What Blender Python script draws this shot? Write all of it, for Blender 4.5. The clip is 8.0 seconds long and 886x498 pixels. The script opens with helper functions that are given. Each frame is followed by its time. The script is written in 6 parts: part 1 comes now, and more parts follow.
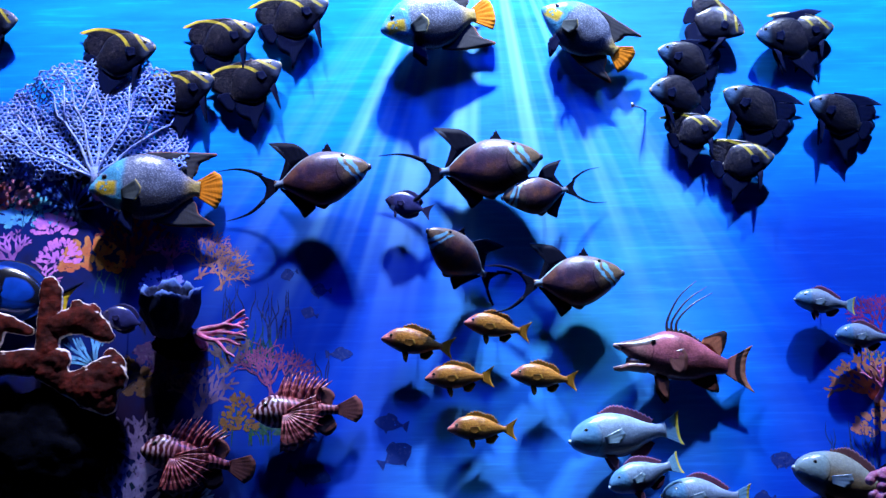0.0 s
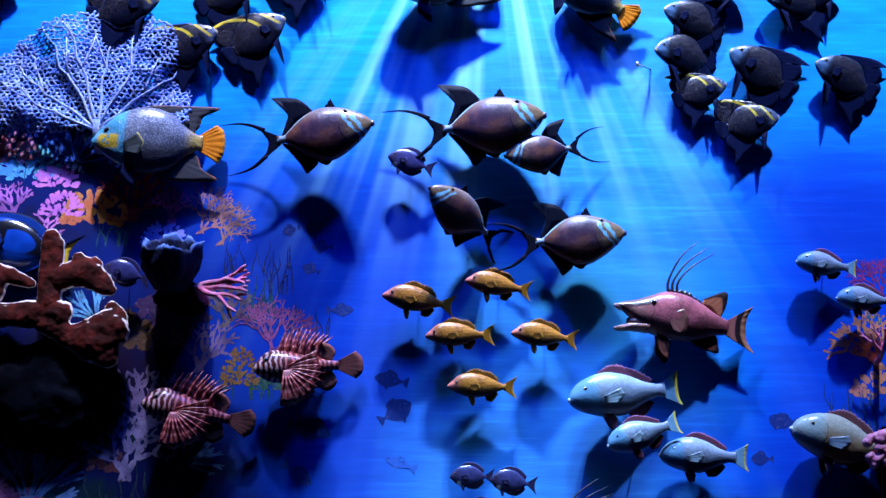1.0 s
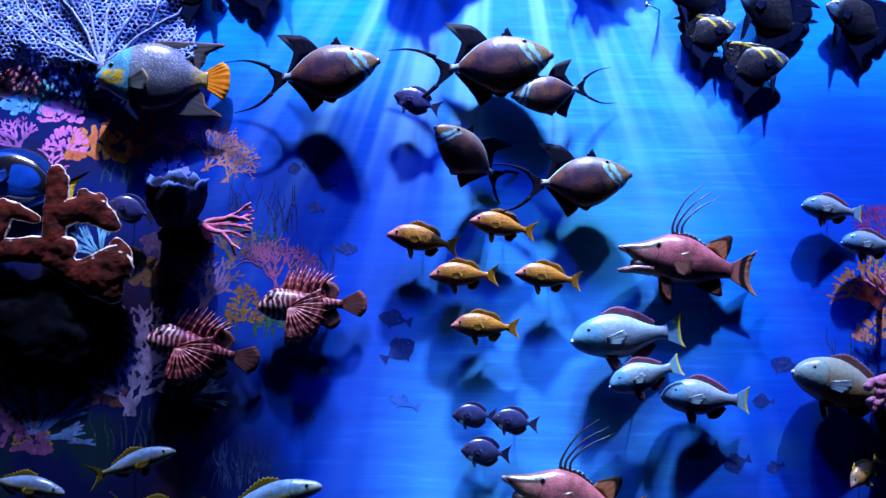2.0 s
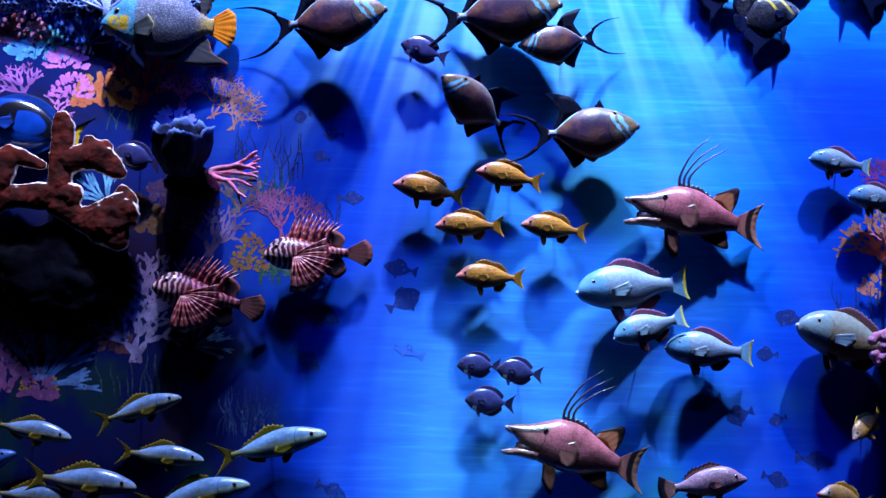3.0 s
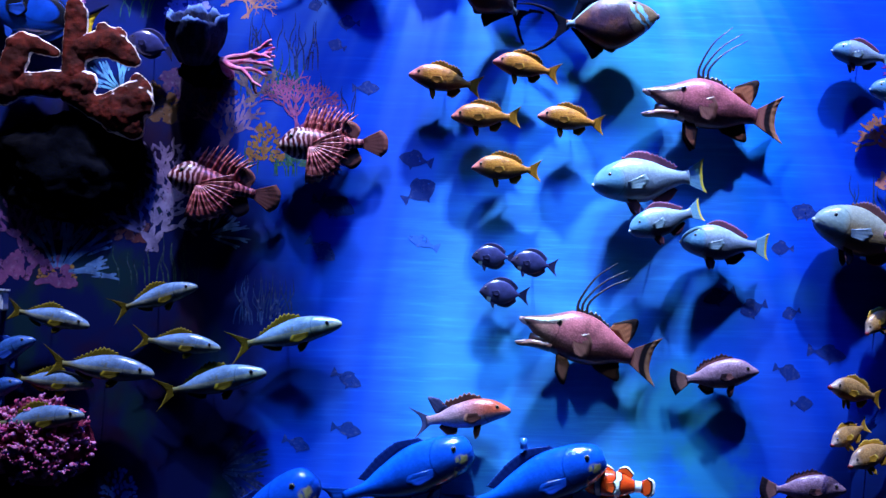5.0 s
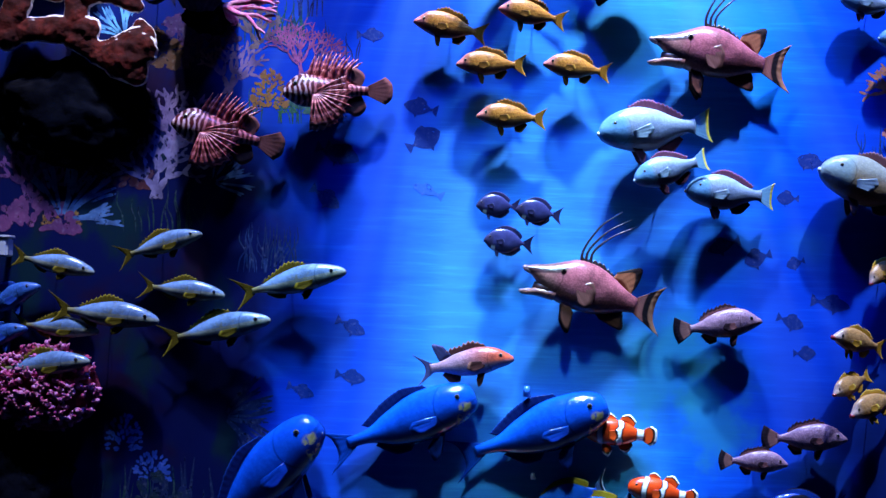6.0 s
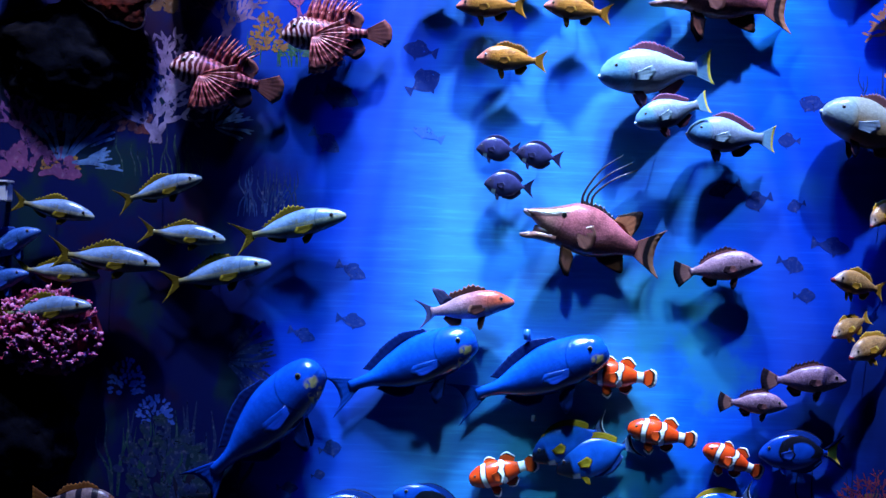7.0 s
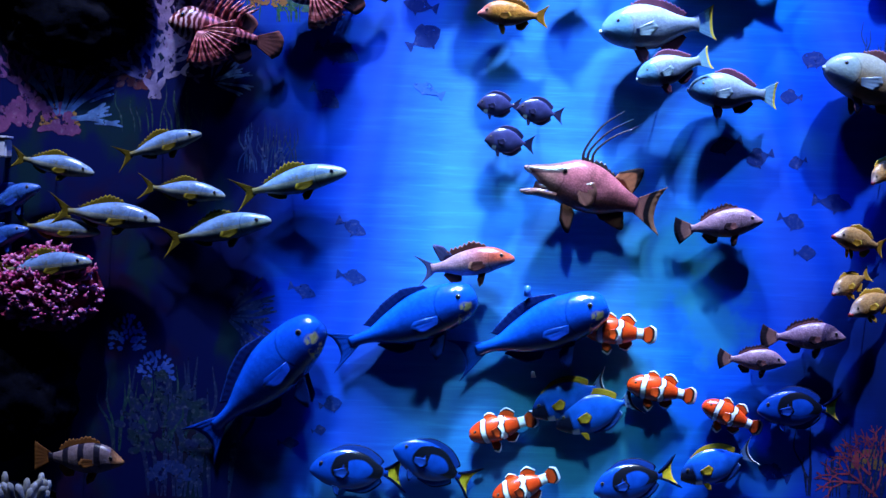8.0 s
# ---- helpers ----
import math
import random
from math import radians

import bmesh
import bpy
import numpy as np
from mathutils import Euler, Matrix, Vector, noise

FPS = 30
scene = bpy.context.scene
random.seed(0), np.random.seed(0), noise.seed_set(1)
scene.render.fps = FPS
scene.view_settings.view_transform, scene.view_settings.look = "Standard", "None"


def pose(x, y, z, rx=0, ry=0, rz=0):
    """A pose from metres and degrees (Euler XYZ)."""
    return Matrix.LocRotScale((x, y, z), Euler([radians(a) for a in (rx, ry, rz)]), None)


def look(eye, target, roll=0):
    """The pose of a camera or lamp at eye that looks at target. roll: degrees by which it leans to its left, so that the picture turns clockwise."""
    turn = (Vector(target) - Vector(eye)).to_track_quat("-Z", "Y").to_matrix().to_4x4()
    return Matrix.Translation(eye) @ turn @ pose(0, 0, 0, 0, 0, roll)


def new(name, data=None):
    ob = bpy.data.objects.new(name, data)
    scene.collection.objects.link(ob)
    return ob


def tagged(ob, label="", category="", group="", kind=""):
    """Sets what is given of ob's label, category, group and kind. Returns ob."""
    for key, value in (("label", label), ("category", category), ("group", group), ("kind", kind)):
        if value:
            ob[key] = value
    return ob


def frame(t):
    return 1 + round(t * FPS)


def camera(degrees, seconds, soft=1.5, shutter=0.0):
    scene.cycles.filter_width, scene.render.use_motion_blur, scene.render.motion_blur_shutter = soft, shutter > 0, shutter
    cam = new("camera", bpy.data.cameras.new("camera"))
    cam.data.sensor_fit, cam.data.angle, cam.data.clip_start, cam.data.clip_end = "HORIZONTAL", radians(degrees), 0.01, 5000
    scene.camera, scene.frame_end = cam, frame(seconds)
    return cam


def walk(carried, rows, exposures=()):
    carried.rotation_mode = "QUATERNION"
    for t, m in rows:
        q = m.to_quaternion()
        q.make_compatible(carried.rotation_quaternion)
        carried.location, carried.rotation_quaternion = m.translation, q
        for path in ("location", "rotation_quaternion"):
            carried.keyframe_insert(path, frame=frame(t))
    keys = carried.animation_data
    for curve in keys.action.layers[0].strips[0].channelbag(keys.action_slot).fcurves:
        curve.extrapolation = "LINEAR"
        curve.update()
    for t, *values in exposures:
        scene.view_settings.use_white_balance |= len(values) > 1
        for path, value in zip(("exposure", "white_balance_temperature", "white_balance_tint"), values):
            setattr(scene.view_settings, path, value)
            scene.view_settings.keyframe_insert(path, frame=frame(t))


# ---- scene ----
# A carried camera that stands still and tilts down the wall.
cam = camera(38.80, 8.0)
EYE = 1.6
ROWS = [  # seconds, yaw, pitch, roll
    (0.0, 0.00, 16.00, -1.00),
    (0.5, -0.02, 15.36, -0.71),
    (1.0, 0.11, 14.08, -0.22),
    (1.5, 0.24, 12.62, 0.15),
    (3.0, 0.56, 9.09, 1.04),
    (3.5, 0.78, 7.79, 1.20),
    (4.0, 0.92, 6.37, 1.29),
    (4.5, 1.03, 5.22, 1.36),
    (6.0, 1.28, 1.79, 1.81),
    (6.5, 1.28, 0.46, 1.68),
    (7.0, 1.22, -0.77, 1.63),
    (7.5, 1.18, -1.80, 1.69),
    (8.0, 1.18, -2.75, 1.70),
]
walk(cam, [(t, pose(0, 0.00375 * t, EYE, 90 + pitch, 0, yaw) @ pose(0, 0, 0, 0, 0, roll)) for t, yaw, pitch, roll in ROWS],
     exposures=[(0.0, -0.35), (1.5, -0.25), (4.0, 0.05), (6.0, 0.25), (8.0, 0.4)])

# World and lamps: a dark hall; spotlights hang under the ceiling in front of the painted wall.
WALL = 5.2
world = bpy.data.worlds.new("hall_dark")
scene.world = world
world.use_nodes = True
world.node_tree.nodes["Background"].inputs["Color"].default_value = (0.10, 0.22, 1.0, 1)
world.node_tree.nodes["Background"].inputs["Strength"].default_value = 0.05


def spot(x, y, z, tx, tz, watts, colour, size=62, blend=0.8, radius=0.05):
    data = bpy.data.lights.new("spotlight", "SPOT")
    data.energy, data.color, data.spot_size, data.spot_blend = watts, colour, radians(size), blend
    data.shadow_soft_size = radius
    lamp = new("spotlight", data)
    lamp.matrix_world = look((x, y, z), (tx, WALL, tz))


# Pale spots high under the roof, close to the wall, so that they rake down it and light the fish from above.
spot(0.00, 4.00, 8.0, 0.10, 4.80, 4700, (0.62, 0.75, 1.0), 34, 1.0, 0.06)
spot(0.34, 4.00, 8.0, 0.35, 4.70, 4700, (0.62, 0.75, 1.0), 34, 1.0, 0.06)
spot(2.20, 3.35, 8.0, 1.85, 3.5, 5200, (0.50, 0.64, 1.0), 31, 1.0, 0.08)
spot(-1.30, 3.40, 8.0, -1.35, 3.8, 4300, (0.68, 0.74, 1.0), 29, 1.0, 0.08)
spot(0.00, 1.40, 8.0, 0.10, 0.5, 1900, (0.44, 0.84, 1.0), 14, 1.0, 0.25)
spot(0.62, 3.30, 8.0, 0.36, 0.5, 3100, (0.46, 0.84, 1.0), 15, 1.0, 0.25)
spot(-0.85, 2.70, 8.0, -0.48, 0.6, 3200, (0.26, 0.64, 1.0), 12, 1.0, 0.25)
spot(-1.70, 3.10, 8.0, -1.70, 1.4, 1250, (0.56, 0.74, 1.0), 15, 1.0, 0.12)
# Deep blue wash.
spot(-1.0, 3.2, 8.0, -0.6, 1.9, 1300, (0.015, 0.09, 1.0), 60, 0.9, 0.3)
spot(1.4, 3.2, 8.0, 0.9, 1.9, 1050, (0.015, 0.10, 1.0), 60, 0.9, 0.3)


# ---- materials ----
class Nodes:
    """A node material under construction: sockets go in, sockets come out."""

    def __init__(self, name, rough=0.4, spec=0.5, metal=0.0, coat=0.0):
        self.m = bpy.data.materials.new(name)
        self.m.use_nodes = True
        self.t = self.m.node_tree
        self.b = self.t.nodes["Principled BSDF"]
        self.b.inputs["Roughness"].default_value = rough
        self.b.inputs["Specular IOR Level"].default_value = spec
        self.b.inputs["Metallic"].default_value = metal
        self.b.inputs["Coat Weight"].default_value = coat
        self.b.inputs["Coat Roughness"].default_value = 0.12
        self.co = self.t.nodes.new("ShaderNodeTexCoord").outputs["Object"]
        sep = self.t.nodes.new("ShaderNodeSeparateXYZ")
        self.t.links.new(self.co, sep.inputs[0])
        self.x, self.y, self.z = sep.outputs
        self.gill, self.scales, self.dim, self.blot, self.flake = None, None, 0.06, 0.5, 0.32

    def put(self, socket, value):
        if isinstance(value, bpy.types.NodeSocket):
            self.t.links.new(value, socket)
        elif isinstance(value, tuple) and len(value) == 3 and socket.type == "RGBA":
            socket.default_value = (*value, 1)
        else:
            socket.default_value = value

    def math(self, op, a, b=0.0, c=0.0):
        n = self.t.nodes.new("ShaderNodeMath")
        n.operation = op
        for s, v in zip(n.inputs, (a, b, c)):
            self.put(s, v)
        return n.outputs[0]

    def ramp(self, v, lo, hi, to0=0.0, to1=1.0):
        n = self.t.nodes.new("ShaderNodeMapRange")
        n.interpolation_type = "SMOOTHSTEP"
        for s, w in zip(n.inputs, (v, lo, hi, to0, to1)):
            self.put(s, w)
        return n.outputs[0]

    def near(self, v, middle, width):
        """1 where v is within width of middle, falling softly to 0."""
        return self.ramp(self.math("ABSOLUTE", self.math("SUBTRACT", v, middle)), width, width * 0.6)

    def mix(self, f, a, b, mode="MIX"):
        n = self.t.nodes.new("ShaderNodeMix")
        n.data_type, n.blend_type = "RGBA", mode
        self.put(n.inputs[0], f), self.put(n.inputs[6], a), self.put(n.inputs[7], b)
        return n.outputs[2]

    def stretch(self, sx, sy, sz):
        n = self.t.nodes.new("ShaderNodeMapping")
        n.inputs["Scale"].default_value = (sx, sy, sz)
        self.t.links.new(self.co, n.inputs[0])
        return n.outputs[0]

    def noise(self, scale, detail=3.0, co=None, rough=0.55):
        n = self.t.nodes.new("ShaderNodeTexNoise")
        n.inputs["Scale"].default_value, n.inputs["Detail"].default_value = scale, detail
        n.inputs["Roughness"].default_value = rough
        self.put(n.inputs["Vector"], co or self.co)
        return n.outputs[0]

    def cells(self, scale, co=None, feature="F1"):
        n = self.t.nodes.new("ShaderNodeTexVoronoi")
        n.feature = feature
        n.inputs["Scale"].default_value = scale
        self.put(n.inputs["Vector"], co or self.co)
        return n.outputs["Distance"]

    def chance(self):
        return self.t.nodes.new("ShaderNodeObjectInfo").outputs["Random"]

    def bump(self, height, strength=0.3, distance=0.004):
        n = self.t.nodes.new("ShaderNodeBump")
        n.inputs["Strength"].default_value, n.inputs["Distance"].default_value = strength, distance
        self.put(n.inputs["Height"], height)
        self.t.links.new(n.outputs[0], self.b.inputs["Normal"])

    def done(self, colour, rough=None):
        self.put(self.b.inputs["Base Color"], colour)
        if rough is not None:
            self.put(self.b.inputs["Roughness"], rough)
        return self.m


def worn(n, colour, amount=0.35, scale=9.0):
    """Two scales of uneven paint over a colour; on a fish also its gill slit and mouth."""
    if n.gill is not None:
        colour = n.mix(n.dim, colour, (0.0, 0.0, 0.0))
        colour = n.mix(n.math("MULTIPLY", n.gill, 0.28), colour, n.mix(0.9, colour, (0.0, 0.0, 0.0)))
        colour = n.mix(n.ramp(n.scales, 0.30, 0.62, 0, n.flake), colour, n.mix(0.8, colour, (0.0, 0.0, 0.0)))
        blot = n.ramp(n.noise(5.5, 5, n.stretch(1, 1, 1.8), 0.7), 0.42, 0.62, 0, n.blot)
        colour = n.mix(blot, colour, n.mix(0.6, colour, (0.0, 0.0, 0.0)))
    c = n.mix(n.ramp(n.noise(scale), 0.3, 0.75, 0, amount), colour, (0.003, 0.005, 0.012))
    return n.mix(n.ramp(n.noise(scale * 7), 0.45, 0.8, 0, amount * 0.6), c, (0.6, 0.6, 0.6), "SCREEN" if amount > 0.9 else "OVERLAY")


def plain(name, colour, rough=0.5, amount=0.35, scale=9.0, bump=0.25, coat=0.0):
    n = Nodes(name, rough, coat=coat)
    n.bump(n.noise(scale * 5, 4), bump, 0.003)
    return n.done(worn(n, colour, amount, scale))


def scaly(n, scale=34.0, strength=0.35):
    """Overlapping scales as relief along a fish's flank."""
    d = n.cells(scale * 1.7, n.stretch(1, 0.5, 1.25))
    ex, ez = n.math("DIVIDE", n.math("SUBTRACT", n.x, 0.37), 0.13), n.math("DIVIDE", n.math("ADD", n.z, 0.01), 0.15)
    e = n.math("SQRT", n.math("ADD", n.math("MULTIPLY", ex, ex), n.math("MULTIPLY", ez, ez)))
    cover = n.math("MULTIPLY", n.ramp(e, 1.06, 0.96), n.ramp(n.x, 0.40, 0.33))
    slit = n.math("MULTIPLY", n.near(e, 1.02, 0.045), n.ramp(n.x, 0.34, 0.29))
    lips = n.math("MULTIPLY", n.near(n.math("ADD", n.z, n.math("MULTIPLY", n.math("SUBTRACT", 0.5, n.x), 0.35)), -0.022, 0.010), n.ramp(n.x, 0.42, 0.44))
    n.gill = n.math("MAXIMUM", slit, lips)
    n.b.inputs["Specular IOR Level"].default_value = 0.15
    n.b.inputs["Coat Weight"].default_value *= 0.9
    n.b.inputs["Coat Roughness"].default_value = 0.2
    n.scales = d
    body = n.math("ADD", n.math("MULTIPLY", n.noise(11, 3), 1.6), n.math("MULTIPLY", cover, 0.5))
    n.bump(n.math("ADD", n.math("MULTIPLY", d, strength * -0.75), body), 0.6, 0.004)
    return d


def fin_rays(n, scale, strength=0.4):
    """Soft ribs that fan out in a fin."""
    w = n.t.nodes.new("ShaderNodeTexWave")
    w.inputs["Scale"].default_value, w.inputs["Distortion"].default_value = scale, 0.6
    n.put(w.inputs["Vector"], n.co)
    n.bump(w.outputs["Fac"], strength * 0.3, 0.002)
    return w.outputs["Fac"]


def fin_paint(name, colour, edge=None, rough=0.35, scale=26.0):
    n = Nodes(name, rough)
    r = fin_rays(n, scale)
    c = n.mix(r, n.mix(0.2, colour, (0.0, 0.0, 0.0)), colour)
    if edge:
        c = n.mix(n.ramp(n.noise(5), 0.45, 0.65), c, edge)
    return n.done(worn(n, c, 0.25))


def angelfish_paint(name, bars):
    n = Nodes(name, 0.34, coat=0.45)
    n.dim = 0.2
    d = scaly(n, 46, 0.3)
    speck = n.math("MULTIPLY", n.ramp(d, 0.48, 0.22), n.ramp(n.math("ADD", n.z, n.math("MULTIPLY", n.x, -0.3)), -0.16, 0.10))
    c = n.mix(speck, (0.002, 0.004, 0.022), (0.12, 0.10, 0.10))
    c = n.mix(n.ramp(n.x, 0.27, 0.40, 0, 0.85), c, (0.10, 0.14, 0.26) if bars else (0.12, 0.26, 0.48))
    if bars:
        bx, bz = n.math("ADD", n.x, 0.38), n.math("ADD", n.z, 0.07)
        arc = n.math("SQRT", n.math("ADD", n.math("MULTIPLY", bx, bx), n.math("MULTIPLY", bz, bz)))
        bar = n.math("MULTIPLY", n.near(arc, 0.548, 0.026), n.ramp(n.z, -0.04, 0.02))
        c = n.mix(bar, c, (0.78, 0.60, 0.05))
        face = n.near(n.math("ADD", n.x, n.math("MULTIPLY", n.z, 0.45)), 0.365, 0.026)
        c = n.mix(n.math("MULTIPLY", face, n.ramp(n.z, -0.08, -0.03)), c, (0.72, 0.56, 0.06))
    tip = n.near(n.math("SUBTRACT", n.x, n.math("MULTIPLY", n.z, n.z)), 0.5, 0.03)
    c = n.mix(tip, c, (0.55, 0.46, 0.22))
    return n.done(worn(n, c, 0.3))


def queen_angel_paint():
    n = Nodes("queen_angelfish_paint", 0.28, coat=0.6)
    n.dim = 0.0
    d = scaly(n, 40, 0.4)
    c = n.mix(n.ramp(d, 0.1, 0.5), (0.34, 0.38, 0.45), (0.17, 0.20, 0.28))
    # Unlit underside painted dark towards the belly.
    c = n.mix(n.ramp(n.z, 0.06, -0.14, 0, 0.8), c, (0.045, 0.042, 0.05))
    c = n.mix(n.ramp(n.x, -0.18, -0.3), c, (0.55, 0.40, 0.12))
    head = n.ramp(n.math("ADD", n.x, n.math("MULTIPLY", n.noise(8), 0.05)), 0.24, 0.30)
    c = n.mix(head, c, (0.10, 0.42, 0.62))
    yell = n.math("MULTIPLY", n.near(n.x, 0.37, 0.10), n.near(n.z, -0.045, 0.07))
    yell = n.math("MULTIPLY", yell, n.ramp(n.cells(26), 0.15, 0.4))
    c = n.mix(yell, c, (0.75, 0.52, 0.05))
    return n.done(worn(n, c, 0.25))


def trigger_paint():
    n = Nodes("triggerfish_paint", 0.36, coat=0.3)
    n.dim = 0.2
    scaly(n, 55, 0.25)
    c = n.mix(n.ramp(n.noise(5), 0.35, 0.65), (0.15, 0.055, 0.034), (0.070, 0.030, 0.075))
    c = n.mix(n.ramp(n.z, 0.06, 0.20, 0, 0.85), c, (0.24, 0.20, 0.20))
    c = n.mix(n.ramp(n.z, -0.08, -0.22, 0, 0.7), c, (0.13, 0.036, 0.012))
    c = n.mix(n.math("MULTIPLY", n.ramp(n.x, 0.20, 0.33), n.ramp(n.noise(7), 0.3, 0.6)), c, (0.24, 0.15, 0.085))
    back = n.math("MULTIPLY", n.near(n.math("ADD", n.z, n.math("MULTIPLY", n.x, -0.78)), 0.190, 0.016), n.ramp(n.x, 0.04, 0.0))
    c = n.mix(back, c, (0.30, 0.50, 0.62))
    u = n.math("ADD", n.x, n.math("MULTIPLY", n.z, 0.55))
    u = n.math("ADD", u, n.math("MULTIPLY", n.math("SUBTRACT", n.noise(9), 0.5), 0.11))
    face = n.math("MAXIMUM", n.near(u, 0.40, 0.022), n.near(u, 0.335, 0.018))
    face = n.math("MULTIPLY", face, n.math("MULTIPLY", n.ramp(n.z, -0.17, -0.12), n.ramp(n.z, 0.13, 0.09)))
    c = n.mix(face, c, (0.22, 0.58, 0.80))
    c = n.mix(n.near(n.x, -0.25, 0.035), c, (0.30, 0.40, 0.50))
    return n.done(worn(n, c, 0.35))


def snapper_paint(name, body, stripe, face, belly, lines=12.0):
    n = Nodes(name, 0.3, coat=0.4)
    d = scaly(n, 60, 0.3)
    w = n.math("SINE", n.math("MULTIPLY", n.math("ADD", n.z, n.math("MULTIPLY", n.x, 0.12)), lines * 16))
    c = n.mix(n.ramp(w, -0.6, 0.9, 0, 0.45), body, stripe)
    c = n.mix(n.ramp(d, 0.15, 0.5, 0, 0.35), c, (0.06, 0.03, 0.01))
    c = n.mix(n.ramp(n.z, -0.02, -0.10), c, belly)
    c = n.mix(n.ramp(n.x, 0.28, 0.42), c, face)
    return n.done(worn(n, c, 0.25))


def hogfish_paint():
    n = Nodes("hogfish_paint", 0.3, coat=0.4)
    scaly(n, 40, 0.3)
    c = n.mix(n.ramp(n.noise(4), 0.3, 0.7), (0.44, 0.120, 0.150), (0.24, 0.062, 0.072))
    c = n.mix(n.ramp(n.z, -0.02, -0.14, 0, 0.7), c, (0.24, 0.09, 0.06))
    c = n.mix(n.ramp(n.x, 0.2, 0.34, 0, 0.65), c, (0.32, 0.16, 0.13))
    band = n.near(n.math("ADD", n.z, n.math("MULTIPLY", n.x, 0.30)), 0.138, 0.030)
    c = n.mix(n.math("MULTIPLY", band, n.ramp(n.x, 0.20, 0.27)), c, (0.06, 0.025, 0.03))
    return n.done(worn(n, c, 0.3))


def parrot_paint(name, back, flank, belly, face):
    n = Nodes(name, 0.3, coat=0.35)
    n.blot, n.flake = 0.15, 0.10
    d = scaly(n, 30, 0.10)
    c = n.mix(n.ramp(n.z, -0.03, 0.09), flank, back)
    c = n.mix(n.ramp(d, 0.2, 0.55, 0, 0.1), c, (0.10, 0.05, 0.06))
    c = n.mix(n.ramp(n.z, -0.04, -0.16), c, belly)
    c = n.mix(n.ramp(n.math("ADD", n.x, n.math("MULTIPLY", n.z, -0.1)), 0.22, 0.3, 0, 0.85), c, face)
    return n.done(worn(n, c, 0.2))


def blue_parrot_paint():
    n = Nodes("blue_parrotfish_paint", 0.2, coat=1.0)
    n.dim, n.blot, n.flake = 0.0, 0.08, 0.12
    scaly(n, 26, 0.12)
    n.b.inputs["Coat Roughness"].default_value = 0.09
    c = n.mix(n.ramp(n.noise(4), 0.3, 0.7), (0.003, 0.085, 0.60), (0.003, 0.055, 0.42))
    # Belly shade held in the colour, navy from the midline down.
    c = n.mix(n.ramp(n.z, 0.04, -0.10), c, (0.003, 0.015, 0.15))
    jaw = n.math("MULTIPLY", n.near(n.math("SUBTRACT", n.x, n.math("MULTIPLY", n.z, 0.5)), 0.44, 0.05), n.ramp(n.z, 0.0, -0.04))
    c = n.mix(n.math("MULTIPLY", jaw, n.ramp(n.noise(30), 0.45, 0.6)), c, (0.35, 0.26, 0.10))
    return n.done(worn(n, c, 0.2))


def lion_paint():
    n = Nodes("lionfish_paint", 0.4, coat=0.3)
    scaly(n, 60, 0.3)
    u = n.math("ADD", n.math("MULTIPLY", n.x, 130.0), n.math("MULTIPLY", n.noise(7), 15.0))
    w = n.ramp(n.math("SINE", u), -0.1, 0.5)
    c = n.mix(w, (0.11, 0.012, 0.014), n.mix(n.ramp(n.x, 0.18, 0.36), (0.55, 0.14, 0.14), (0.86, 0.54, 0.54)))
    return n.done(worn(n, c, 0.35))


def lion_fin_paint():
    n = Nodes("lionfish_fin_paint", 0.45)
    r = n.math("SQRT", n.math("ADD", n.math("MULTIPLY", n.math("SUBTRACT", n.x, 0.2), n.math("SUBTRACT", n.x, 0.2)), n.math("MULTIPLY", n.z, n.z)))
    w = n.math("SINE", n.math("ADD", n.math("MULTIPLY", r, 95.0), n.math("MULTIPLY", n.noise(10), 5.0)))
    c = n.mix(n.ramp(w, 0.0, 0.7, 0, 0.6), (0.20, 0.022, 0.020), (0.66, 0.17, 0.16))
    fin_rays(n, 30)
    return n.done(worn(n, c, 0.3))


def tang_paint(name, body, mark, marked):
    n = Nodes(name, 0.22, coat=0.6)
    c = n.mix(n.ramp(n.noise(6), 0.35, 0.7, 0, 0.4), body, n.mix(0.6, body, (0.0, 0.0, 0.02)))
    if marked:
        xx = n.math("ADD", n.x, n.math("MULTIPLY", n.math("SUBTRACT", n.noise(6), 0.5), 0.06))
        ring = n.math("SUBTRACT", n.math("ADD", n.math("MULTIPLY", n.math("MULTIPLY", xx, xx), 0.42), n.math("MULTIPLY", n.math("SUBTRACT", n.z, 0.02), n.math("SUBTRACT", n.z, 0.02))), 0.0)
        out = n.math("MULTIPLY", n.ramp(ring, 0.036, 0.031), n.ramp(ring, 0.008, 0.012))
        c = n.mix(n.math("MULTIPLY", out, n.ramp(n.z, -0.10, -0.05)), c, mark)
        bar = n.math("MULTIPLY", n.near(n.x, 0.12, 0.03), n.ramp(n.z, -0.06, -0.02))
        c = n.mix(n.math("MULTIPLY", bar, n.ramp(ring, 0.04, 0.03)), c, mark)
    else:
        c = n.mix(n.math("MULTIPLY", n.ramp(n.x, 0.29, 0.33), n.ramp(n.z, 0.16, 0.02)), c, mark)
        c = n.mix(n.math("MULTIPLY", n.near(n.x, 0.30, 0.05), n.ramp(n.z, -0.10, -0.15)), c, (0.7, 0.75, 0.8))
    n.bump(n.noise(60, 3), 0.2, 0.003)
    return n.done(worn(n, c, 0.2))


